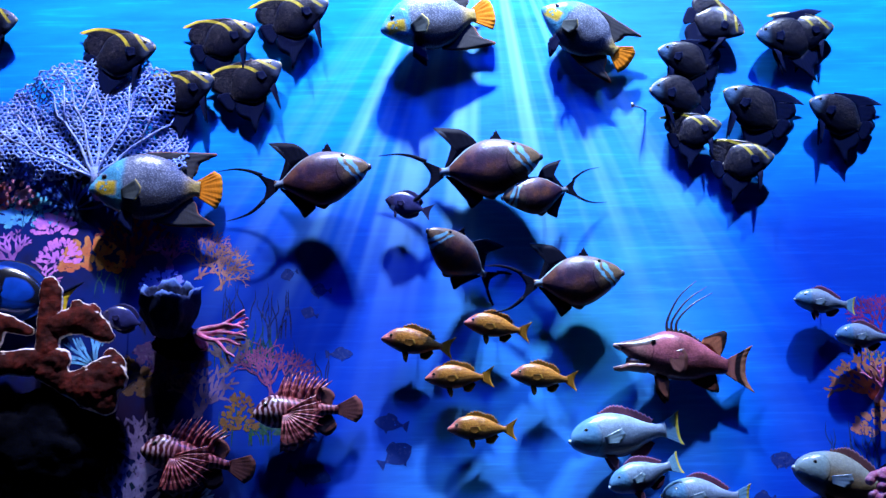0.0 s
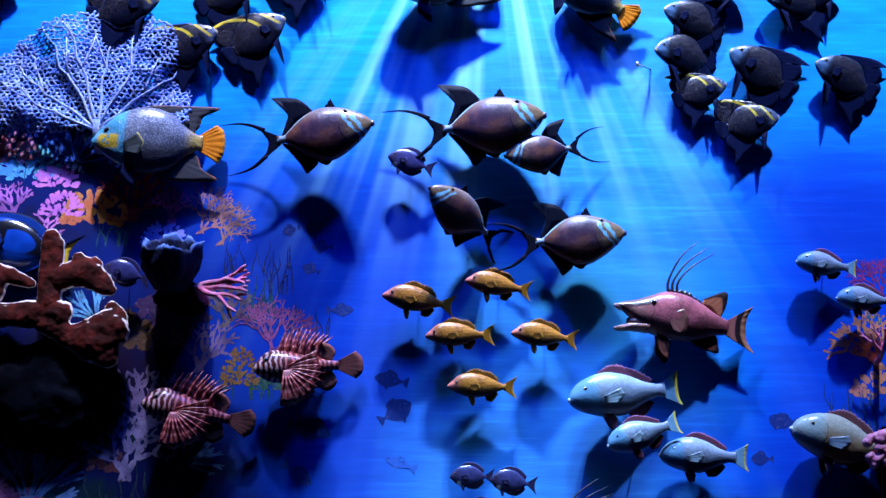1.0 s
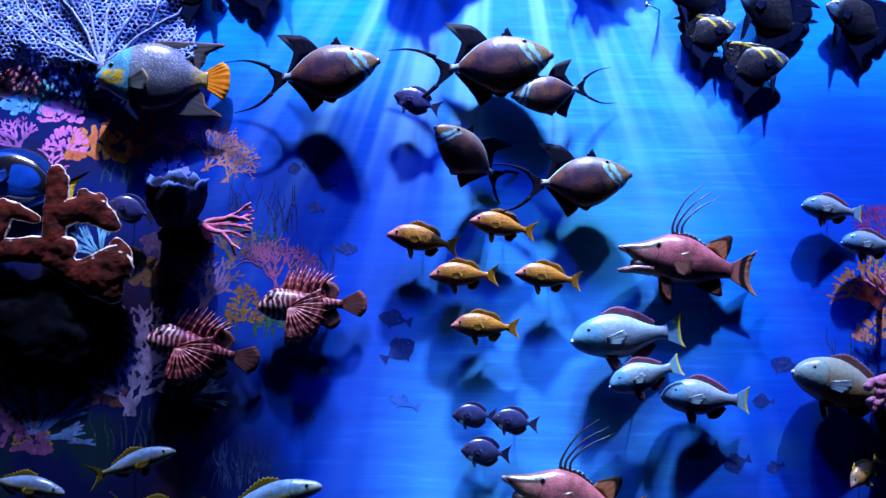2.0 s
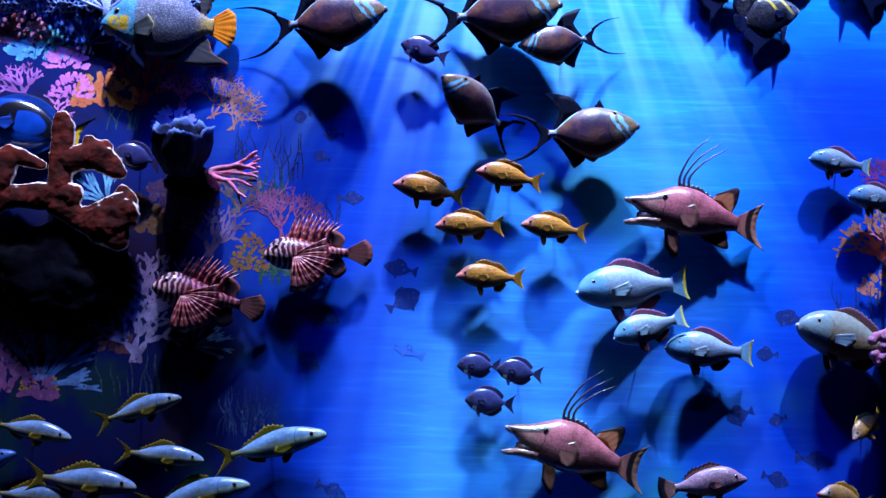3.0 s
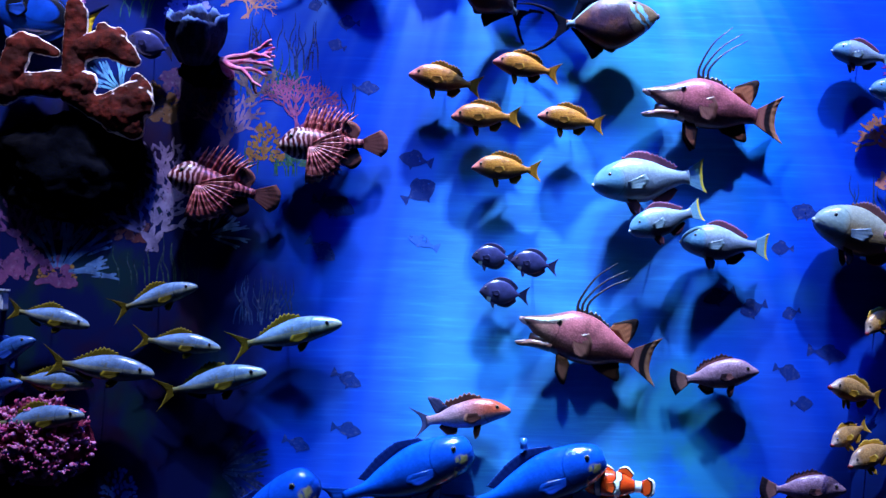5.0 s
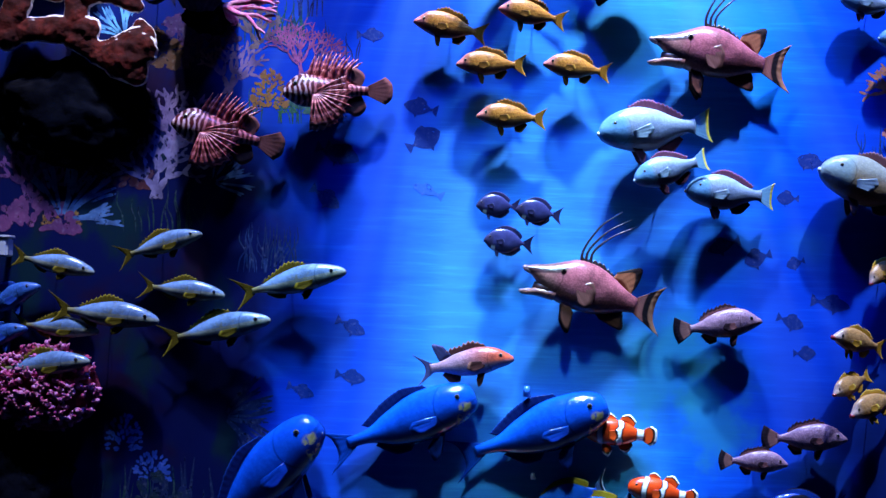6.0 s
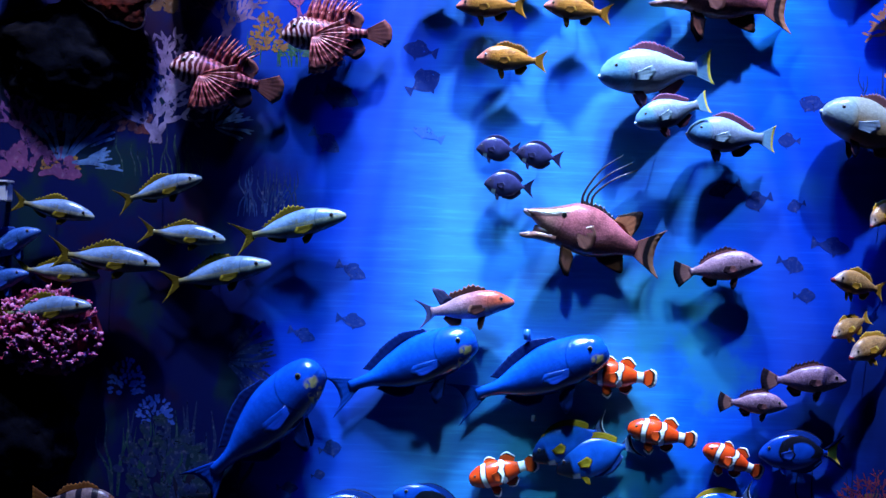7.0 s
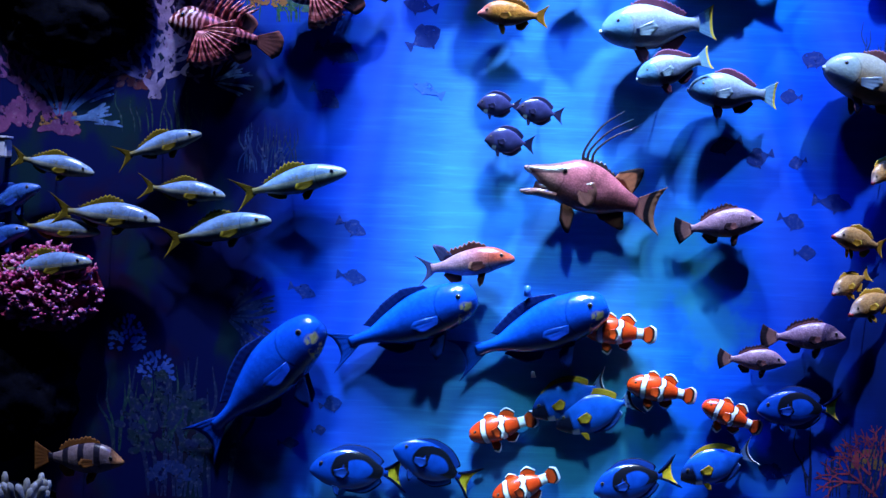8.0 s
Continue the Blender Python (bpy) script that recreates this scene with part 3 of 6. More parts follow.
def snapper_like(skin, finned, tailed, depth=0.135, fork=0.055, spikes=10):
    d = depth
    body = [(0.5, -0.012, -0.048, 0.018), (0.45, 0.036, -0.075, 0.040), (0.33, 0.82 * d, -0.74 * d, 0.06), (0.16, 1.05 * d, -d, 0.07),
            (-0.05, 0.85 * d, -0.84 * d, 0.056), (-0.20, 0.46 * d, -0.46 * d, 0.03), (-0.29, 0.045, -0.045, 0.02), (-0.34, 0.05, -0.05, 0.014)]
    yield "body", loft("body", body, skin)
    yield "dorsal_fin", fin("dorsal_fin", [(0.25, 0.90 * d), (0.08, 0.94 * d), (-0.08, 0.72 * d), (-0.21, 0.42 * d)], [(0.22, d + 0.035), (0.10, d + 0.085), (-0.02, d + 0.055), (-0.13, d + 0.035), (-0.24, 0.62 * d)], finned, n=41, spikes=spikes, spike=0.032)
    yield "anal_fin", fin("anal_fin", [(-0.04, -0.8 * d), (-0.12, -0.62 * d), (-0.2, -0.42 * d)], [(-0.06, -d - 0.035), (-0.15, -d - 0.04), (-0.23, -0.62 * d)], finned, n=12)
    yield "tail_fin", fin("tail_fin", [(-0.31, 0.045), (-0.33, 0.0), (-0.31, -0.045)], [(-0.50, 0.165), (-0.50 + fork, 0.05), (-0.50 + fork, -0.05), (-0.50, -0.165)], tailed)
    for p in paired("pectoral_fin", [(0.22, 0.0), (0.21, -0.03), (0.20, -0.06)], [(0.06, 0.015), (0.03, -0.05), (0.10, -0.09)], finned, 0.062, 0.05, n=12):
        yield p
    for p in paired("pelvic_fin", [(0.20, -0.85 * d), (0.16, -0.9 * d), (0.12, -0.92 * d)], [(0.15, -d - 0.09), (0.11, -d - 0.11), (0.10, -d - 0.04)], finned, 0.03, 0.03, n=8):
        yield p
    yield from eyes(0.375, 0.030, 0.048, 0.022)


def schoolmaster():
    skin = snapper_paint("schoolmaster_paint", (0.62, 0.22, 0.03), (0.76, 0.34, 0.06), (0.66, 0.20, 0.16), (0.26, 0.11, 0.06), 8)
    ochre = rim_paint("ochre_fin", (0.20, 0.085, 0.008), (0.40, 0.19, 0.02), 0.8)
    yield from snapper_like(skin, rim_paint("umber_dorsal", (0.10, 0.04, 0.006), (0.30, 0.14, 0.02), 0.8), ochre, 0.172)


def yellowtail_snapper():
    n = Nodes("yellowtail_paint", 0.22, coat=0.5)
    n.flake = 0.12
    d = scaly(n, 60, 0.15)
    c = n.mix(n.ramp(n.noise(16), 0.55, 0.68), (0.17, 0.28, 0.46), (0.20, 0.22, 0.18))
    band = n.near(n.z, -0.01, 0.026)
    c = n.mix(n.math("MULTIPLY", band, 0.55), c, (0.45, 0.38, 0.08))
    c = n.mix(n.ramp(n.z, -0.015, -0.05), c, (0.17, 0.14, 0.06))
    c = n.mix(n.ramp(n.x, -0.18, -0.30), c, (0.26, 0.20, 0.025))
    c = n.mix(n.ramp(d, 0.2, 0.5, 0, 0.3), c, (0.10, 0.16, 0.22))
    skin = n.done(worn(n, c, 0.2))
    fins = rim_paint("yellow_fin", (0.080, 0.056, 0.005), (0.17, 0.125, 0.012), 0.8)
    body = [(0.5, 0.0, -0.035, 0.016), (0.45, 0.042, -0.060, 0.034), (0.30, 0.098, -0.090, 0.05), (0.12, 0.122, -0.110, 0.058), (-0.08, 0.088, -0.088, 0.045), (-0.22, 0.04, -0.042, 0.024), (-0.30, 0.026, -0.026, 0.014), (-0.33, 0.03, -0.03, 0.01)]
    yield "body", loft("body", body, skin)
    yield "dorsal_fin", fin("dorsal_fin", [(0.18, 0.105), (0.04, 0.10), (-0.10, 0.070), (-0.21, 0.035)], [(0.15, 0.150), (0.02, 0.182), (-0.11, 0.125), (-0.24, 0.060)], fins, n=41, spikes=10, spike=0.026)
    yield "anal_fin", fin("anal_fin", [(-0.04, -0.085), (-0.12, -0.065), (-0.2, -0.04)], [(-0.06, -0.125), (-0.13, -0.11), (-0.21, -0.06)], fins, n=10)
    yield "tail_fin", fin("tail_fin", [(-0.30, 0.026), (-0.32, 0.0), (-0.30, -0.026)], [(-0.52, 0.155), (-0.46, 0.10), (-0.40, 0.02), (-0.40, -0.02), (-0.46, -0.10), (-0.52, -0.155)], fins, n=26)
    for p in paired("pectoral_fin", [(0.22, -0.02), (0.21, -0.04), (0.20, -0.06)], [(0.07, -0.02), (0.05, -0.07), (0.12, -0.09)], fins, 0.052, 0.04, n=10):
        yield p
    for p in paired("pelvic_fin", [(0.20, -0.09), (0.16, -0.095), (0.12, -0.1)], [(0.13, -0.16), (0.10, -0.17), (0.09, -0.12)], fins, 0.02, 0.03, n=8):
        yield p
    yield from eyes(0.385, 0.018, 0.040, 0.019)


def hogfish():
    skin = hogfish_paint()
    rust = rim_paint("hogfish_fin", (0.15, 0.048, 0.032), (0.03, 0.015, 0.015), 0.75)
    black = plain("hogfish_spine", (0.018, 0.010, 0.012), 0.35)
    body = [(0.5, 0.014, -0.012, 0.020), (0.445, 0.038, -0.035, 0.032), (0.39, 0.058, -0.072, 0.044), (0.33, 0.082, -0.122, 0.056), (0.25, 0.122, -0.155, 0.066), (0.15, 0.168, -0.172, 0.074), (0.02, 0.168, -0.175, 0.078),
            (-0.10, 0.13, -0.15, 0.062), (-0.22, 0.07, -0.095, 0.038), (-0.32, 0.036, -0.07, 0.022)]
    yield "body", loft("body", body, skin, 40)
    yield "lower_jaw", loft("lower_jaw", [(0.485, -0.160, -0.180, 0.018), (0.44, -0.137, -0.181, 0.030), (0.37, -0.10, -0.167, 0.044), (0.25, -0.08, -0.163, 0.058)], skin, 14, 12)
    yield "mouth", loft("mouth", [(0.41, -0.075, -0.125, 0.012), (0.37, -0.06, -0.14, 0.036), (0.30, -0.05, -0.14, 0.050)], plain("hogfish_mouth", (0.06, 0.02, 0.02), 0.4), 8, 10)
    tooth = plain("hogfish_lip", (0.34, 0.22, 0.25), 0.3)
    yield "upper_lip", loft("upper_lip", [(0.515, 0.012, -0.010, 0.010), (0.495, 0.018, -0.022, 0.022), (0.46, 0.010, -0.034, 0.026)], tooth, 8, 10)
    yield "lower_lip", loft("lower_lip", [(0.495, -0.158, -0.172, 0.010), (0.47, -0.146, -0.166, 0.024), (0.43, -0.126, -0.150, 0.028)], tooth, 8, 10)
    for x, tx, tz in ((0.135, -0.032, 0.58), (0.100, -0.112, 0.549), (0.065, -0.158, 0.51)):
        path = smooth([Vector((x, 0, 0.15)), Vector((x + 0.012, 0, 0.25)), Vector(((x + tx) / 2 + 0.03, 0, 0.16 + (tz - 0.16) * 0.66)), Vector((tx, 0, tz))], 12)
        yield "dorsal_spine", mesh_of("dorsal_spine", *tube(path, [0.012 - 0.0008 * i for i in range(12)], 6), black)
    yield "dorsal_fin", fin("dorsal_fin", [(0.15, 0.15), (0.0, 0.155), (-0.10, 0.12), (-0.19, 0.075)], [(0.14, 0.20), (0.02, 0.205), (-0.08, 0.165), (-0.19, 0.10)], black, n=30, spikes=9, spike=0.026)
    yield "rear_dorsal_fin", fin("rear_dorsal_fin", [(-0.11, 0.115), (-0.18, 0.08), (-0.26, 0.045)], [(-0.13, 0.168), (-0.28, 0.245), (-0.295, 0.15), (-0.265, 0.05)], rim_paint("hogfish_dorsal", (0.30, 0.10, 0.05), (0.02, 0.012, 0.012), 0.62), n=18)
    yield "anal_fin", fin("anal_fin", [(-0.06, -0.155), (-0.14, -0.13), (-0.22, -0.085)], [(-0.10, -0.185), (-0.27, -0.215), (-0.26, -0.13), (-0.245, -0.085)], rust, n=16)
    yield "tail_fin", fin("tail_fin", [(-0.31, 0.036), (-0.32, -0.015), (-0.31, -0.070)], [(-0.49, 0.175), (-0.455, 0.07), (-0.465, -0.07), (-0.54, -0.175)], rim_paint("hogfish_tail", (0.26, 0.09, 0.075), (0.28, 0.12, 0.07), 0.66, mid=(0.012, 0.008, 0.010)))
    for p in paired("pectoral_fin", [(0.125, -0.01), (0.12, -0.04), (0.115, -0.07)], [(0.03, 0.045), (-0.01, -0.02), (0.005, -0.14), (0.085, -0.13)], fin_paint("hogfish_pectoral", (0.15, 0.055, 0.045)), 0.07, 0.02, n=14):
        yield p
    for p in paired("pelvic_fin", [(0.19, -0.155), (0.16, -0.165), (0.12, -0.165)], [(0.16, -0.28), (0.085, -0.35), (0.09, -0.20)], rust, 0.03, 0.02, n=8):
        yield p
    yield from eyes(0.245, 0.058, 0.062, 0.020)


def parrotfish(skin, finned, tailed):
    body = [(0.5, -0.015, -0.06, 0.018), (0.47, 0.055, -0.10, 0.045), (0.37, 0.135, -0.155, 0.078), (0.18, 0.19, -0.20, 0.09), (0.0, 0.16, -0.185, 0.082),
            (-0.17, 0.085, -0.10, 0.052), (-0.28, 0.058, -0.06, 0.03), (-0.35, 0.066, -0.066, 0.018)]
    yield "body", loft("body", body, skin)
    yield "beak", loft("beak", [(0.515, -0.02, -0.045, 0.014), (0.505, -0.012, -0.058, 0.02), (0.48, -0.012, -0.062, 0.02)], plain("parrotfish_beak", (0.45, 0.55, 0.55), 0.3), 8, 10)
    yield "dorsal_fin", fin("dorsal_fin", [(0.24, 0.16), (0.10, 0.17), (-0.06, 0.12), (-0.22, 0.055)], [(0.23, 0.205), (0.10, 0.258), (-0.08, 0.215), (-0.26, 0.105)], finned, n=45, spikes=14, spike=0.020)
    yield "anal_fin", fin("anal_fin", [(0.0, -0.17), (-0.10, -0.13), (-0.2, -0.08)], [(-0.04, -0.235), (-0.14, -0.22), (-0.24, -0.11)], finned, n=14)
    yield "tail_fin", fin("tail_fin", [(-0.31, 0.055), (-0.33, 0.0), (-0.31, -0.055)], [(-0.49, 0.16), (-0.47, 0.07), (-0.47, -0.07), (-0.50, -0.15)], tailed)
    for p in paired("pectoral_fin", [(0.22, -0.03), (0.21, -0.06), (0.20, -0.09)], [(0.07, 0.03), (0.04, -0.03), (0.10, -0.10)], fin_paint(skin.name + "_pectoral", (0.15, 0.22, 0.27)), 0.085, 0.035, n=12):
        yield p
    for p in paired("pelvic_fin", [(0.22, -0.17), (0.18, -0.18), (0.14, -0.18)], [(0.17, -0.28), (0.13, -0.31), (0.11, -0.23)], finned, 0.04, 0.03, n=8):
        yield p
    yield from eyes(0.365, 0.045, 0.074, 0.019)


def pale_parrotfish():
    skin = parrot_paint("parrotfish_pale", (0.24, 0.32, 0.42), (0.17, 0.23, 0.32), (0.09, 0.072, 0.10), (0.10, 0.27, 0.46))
    yield from parrotfish(skin, rim_paint("maroon_fin", (0.10, 0.035, 0.06), (0.22, 0.10, 0.20), 0.85), rim_paint("parrotfish_tail", (0.15, 0.33, 0.46), (0.54, 0.44, 0.06), 0.76))


def olive_parrotfish():
    skin = parrot_paint("parrotfish_olive", (0.32, 0.34, 0.26), (0.30, 0.22, 0.11), (0.24, 0.12, 0.035), (0.26, 0.38, 0.36))
    yield from parrotfish(skin, rim_paint("umber_fin", (0.12, 0.05, 0.05), (0.20, 0.12, 0.16), 0.85), rim_paint("olive_tail", (0.12, 0.13, 0.07), (0.30, 0.30, 0.06), 0.84))


def blue_parrotfish():
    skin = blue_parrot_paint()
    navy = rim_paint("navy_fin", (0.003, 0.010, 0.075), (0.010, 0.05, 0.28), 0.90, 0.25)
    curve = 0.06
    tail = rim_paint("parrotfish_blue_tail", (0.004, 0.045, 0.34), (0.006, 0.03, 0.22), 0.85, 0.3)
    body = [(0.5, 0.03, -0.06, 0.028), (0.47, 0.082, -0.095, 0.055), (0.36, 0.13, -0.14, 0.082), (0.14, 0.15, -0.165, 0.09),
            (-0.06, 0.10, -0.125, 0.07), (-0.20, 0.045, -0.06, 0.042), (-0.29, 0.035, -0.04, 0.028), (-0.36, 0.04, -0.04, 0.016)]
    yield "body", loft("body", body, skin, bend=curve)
    yield "dorsal_fin", fin("dorsal_fin", [(0.24, 0.135), (0.08, 0.14), (-0.06, 0.09), (-0.19, 0.04)], [(0.21, 0.175), (0.06, 0.20), (-0.09, 0.155), (-0.24, 0.075)], navy, n=40, spikes=18, spike=0.008, bend=curve)
    yield "anal_fin", fin("anal_fin", [(0.04, -0.15), (-0.06, -0.115), (-0.16, -0.065)], [(0.0, -0.185), (-0.10, -0.17), (-0.2, -0.075)], navy, n=14, bend=curve)
    yield "tail_fin", fin("tail_fin", [(-0.31, 0.036), (-0.33, 0.0), (-0.31, -0.04)], [(-0.52, 0.13), (-0.45, 0.06), (-0.445, -0.06), (-0.53, -0.15)], tail, bend=curve)
    for p in paired("pectoral_fin", [(0.24, -0.03), (0.23, -0.06), (0.22, -0.08)], [(0.09, -0.01), (0.06, -0.05), (0.12, -0.10)], skin, 0.085, 0.07, n=12):
        yield p
    for p in paired("pelvic_fin", [(0.24, -0.15), (0.20, -0.155), (0.16, -0.16)], [(0.17, -0.27), (0.12, -0.29), (0.11, -0.2)], navy, 0.04, 0.03, n=8):
        yield p
    yield from eyes(0.40, 0.035, 0.076, 0.017)


def lionfish():
    skin, veil = lion_paint(), lion_fin_paint()
    dusk = rim_paint("lionfish_soft_fin", (0.09, 0.03, 0.028), (0.15, 0.05, 0.045), 0.8)
    body = [(0.5, -0.015, -0.05, 0.02), (0.45, 0.07, -0.09, 0.05), (0.34, 0.145, -0.15, 0.09), (0.16, 0.125, -0.15, 0.09),
            (-0.06, 0.075, -0.085, 0.055), (-0.20, 0.045, -0.05, 0.03), (-0.28, 0.04, -0.045, 0.02)]
    yield "body", loft("body", body, skin)
    for i in range(12):
        x = 0.27 - 0.034 * i
        path = [Vector((x, 0, 0.08)), Vector((x - 0.02, 0.012 * (-1) ** i, 0.18)), Vector((x - 0.06 - 0.006 * i, 0.03 * (-1) ** i, 0.36 - 0.012 * abs(i - 4)))]
        yield "dorsal_spine", mesh_of("dorsal_spine", *tube(smooth(path, 7), [0.016, 0.019, 0.020, 0.019, 0.016, 0.010, 0.002], 6), veil)
    yield "dorsal_web", fin("dorsal_web", [(0.28, 0.10), (0.1, 0.10), (-0.1, 0.06)], [(0.24, 0.19), (0.05, 0.21), (-0.13, 0.14)], veil, n=24, spikes=11, spike=0.05)
    for s in (1, -1):
        for i in range(11):
            a = radians(152 + i * 12.5)
            reach = 0.36 - 0.010 * abs(i - 4)
            root = Vector((0.22, s * 0.075, -0.035))
            tip = root + Vector((math.cos(a) * reach * 1.05, s * 0.09, math.sin(a) * reach))
            bow = (root + tip) / 2 + Vector((0, s * 0.07, 0.0))
            yield "pectoral_ray", mesh_of("pectoral_ray", *tube(smooth([root, bow, tip], 7), [0.012, 0.012, 0.011, 0.010, 0.008, 0.006, 0.002], 6), veil)
        ring = [(0.22 + math.cos(radians(152 + 12.5 * i)) * 0.33, -0.035 + math.sin(radians(152 + 12.5 * i)) * 0.33) for i in range(11)]
        yield "pectoral_fin", fin("pectoral_fin", [(0.22, -0.02), (0.22, -0.035), (0.22, -0.05)], ring, veil, n=31, m=6, wave=0.012, spikes=10, spike=0.03, y0=s * 0.075, lean=s * 0.10)
    yield "soft_dorsal_fin", fin("soft_dorsal_fin", [(-0.07, 0.06), (-0.14, 0.045), (-0.20, 0.03)], [(-0.05, 0.17), (-0.16, 0.21), (-0.25, 0.14), (-0.22, 0.04)], dusk, n=16)
    yield "anal_fin", fin("anal_fin", [(-0.06, -0.07), (-0.13, -0.055), (-0.20, -0.04)], [(-0.06, -0.17), (-0.17, -0.24), (-0.26, -0.16), (-0.22, -0.05)], dusk, n=16)
    yield "tail_fin", fin("tail_fin", [(-0.26, 0.035), (-0.27, 0.0), (-0.26, -0.04)], [(-0.44, 0.13), (-0.50, 0.06), (-0.50, -0.06), (-0.44, -0.13)], dusk)
    for p in paired("pelvic_fin", [(0.22, -0.11), (0.16, -0.12), (0.10, -0.12)], [(0.22, -0.30), (0.13, -0.36), (0.07, -0.26)], plain("lionfish_pelvic", (0.55, 0.30, 0.26), 0.45), 0.04, 0.03, n=12):
        yield p
    yield from eyes(0.385, 0.045, 0.062, 0.026)


def tang(skin, finned, tailed, fork=0.05, height=0.215, lower=None):
    h = height
    body = [(0.5, -0.015, -0.05, 0.015), (0.45, 0.07, -0.095, 0.04), (0.32, 0.78 * h, -0.8 * h, 0.062), (0.12, h, -h, 0.072),
            (-0.08, 0.82 * h, -0.84 * h, 0.058), (-0.22, 0.38 * h, -0.4 * h, 0.03), (-0.29, 0.036, -0.036, 0.02), (-0.33, 0.036, -0.036, 0.014)]
    yield "body", loft("body", body, skin)
    yield "dorsal_fin", fin("dorsal_fin", [(0.32, 0.7 * h), (0.12, 0.92 * h), (-0.08, 0.75 * h), (-0.23, 0.3 * h)], [(0.30, 0.9 * h), (0.12, 1.26 * h), (-0.10, 1.16 * h), (-0.27, 0.62 * h), (-0.25, 0.32 * h)], finned, n=34, spikes=16, spike=0.007)
    yield "anal_fin", fin("anal_fin", [(0.12, -0.92 * h), (-0.04, -0.8 * h), (-0.23, -0.32 * h)], [(0.10, -1.08 * h), (-0.10, -1.12 * h), (-0.26, -0.6 * h), (-0.25, -0.32 * h)], lower or finned, n=20)
    yield "tail_fin", fin("tail_fin", [(-0.30, 0.034), (-0.32, 0.0), (-0.30, -0.034)], [(-0.52, 0.20), (-0.50 + fork, 0.07), (-0.50 + fork, -0.07), (-0.52, -0.20)], tailed)
    for p in paired("pectoral_fin", [(0.25, 0.0), (0.24, -0.03), (0.23, -0.06)], [(0.12, 0.045), (0.08, -0.02), (0.14, -0.09)], finned, 0.066, 0.05, n=10):
        yield p
    for p in paired("pelvic_fin", [(0.26, -0.75 * h), (0.22, -0.8 * h), (0.19, -0.85 * h)], [(0.22, -1.2 * h), (0.18, -1.32 * h), (0.17, -1.0 * h)], finned, 0.03, 0.02, n=8):
        yield p
    yield from eyes(0.385, 0.06, 0.048, 0.021)


def regal_tang():
    skin = tang_paint("regal_tang_paint", (0.004, 0.060, 0.42), (0.005, 0.006, 0.012), True)
    yield from tang(skin, rim_paint("regal_tang_fin", (0.010, 0.05, 0.30), (0.006, 0.006, 0.012), 0.8), rim_paint("regal_tang_tail", (0.86, 0.56, 0.03), (0.80, 0.54, 0.05), 0.9))
    for s in (1, -1):
        yield "tail_edge", mesh_of("tail_edge", *tube(smooth([Vector((-0.29, 0, s * 0.03)), Vector((-0.40, 0, s * 0.095)), Vector((-0.53, 0, s * 0.203))], 7), [0.016] * 6 + [0.006], 6), BLACK_FIN)


def powder_tang():
    skin = tang_paint("powder_tang_paint", (0.008, 0.10, 0.56), (0.005, 0.007, 0.02), False)
    yield from tang(skin, rim_paint("mustard_fin", (0.42, 0.27, 0.02), (0.01, 0.015, 0.05), 0.88), rim_paint("powder_tang_tail", (0.09, 0.16, 0.30), (0.62, 0.68, 0.78), 0.86, mid=(0.012, 0.015, 0.03)), 0.07, lower=rim_paint("powder_tang_anal", (0.012, 0.05, 0.26), (0.20, 0.32, 0.55), 0.88))


def ocean_surgeonfish():
    skin = tang_paint("surgeonfish_paint", (0.035, 0.036, 0.13), (0.03, 0.025, 0.07), False)
    plum = rim_paint("plum_fin", (0.02, 0.018, 0.06), (0.05, 0.05, 0.15), 0.85)
    yield from tang(skin, plum, plum, 0.03, 0.25)


def clownfish():
    skin, fins = clown_paint(), clown_fin_paint()
    body = [(0.5, 0.02, -0.05, 0.03), (0.46, 0.09, -0.10, 0.07), (0.32, 0.165, -0.165, 0.105), (0.12, 0.185, -0.185, 0.11),
            (-0.08, 0.15, -0.155, 0.085), (-0.22, 0.085, -0.09, 0.05), (-0.30, 0.075, -0.075, 0.035), (-0.35, 0.075, -0.075, 0.022)]
    yield "body", loft("body", body, skin)
    yield "dorsal_fin", fin("dorsal_fin", [(0.24, 0.165), (0.16, 0.175), (0.08, 0.17)], [(0.22, 0.23), (0.15, 0.255), (0.06, 0.20)], fins, n=14)
    yield "rear_dorsal_fin", fin("rear_dorsal_fin", [(0.02, 0.165), (-0.08, 0.14), (-0.18, 0.09)], [(-0.02, 0.235), (-0.12, 0.26), (-0.22, 0.17)], fins, n=14)
    yield "anal_fin", fin("anal_fin", [(0.0, -0.17), (-0.08, -0.145), (-0.17, -0.10)], [(-0.03, -0.23), (-0.13, -0.25), (-0.20, -0.16)], fins, n=14)
    yield "tail_fin", fin("tail_fin", [(-0.32, 0.075), (-0.34, 0.0), (-0.32, -0.075)], [(-0.43, 0.135), (-0.51, 0.08), (-0.51, -0.08), (-0.43, -0.135)], fins)
    for p in paired("pectoral_fin", [(0.18, 0.02), (0.17, -0.03), (0.16, -0.08)], [(0.05, 0.06), (0.01, -0.03), (0.05, -0.12)], fins, 0.105, 0.07, n=14):
        yield p
    for p in paired("pelvic_fin", [(0.22, -0.16), (0.17, -0.17), (0.12, -0.18)], [(0.20, -0.30), (0.13, -0.33), (0.08, -0.24)], fins, 0.04, 0.02, n=12):
        yield p
    yield from eyes(0.40, 0.045, 0.088, 0.024)


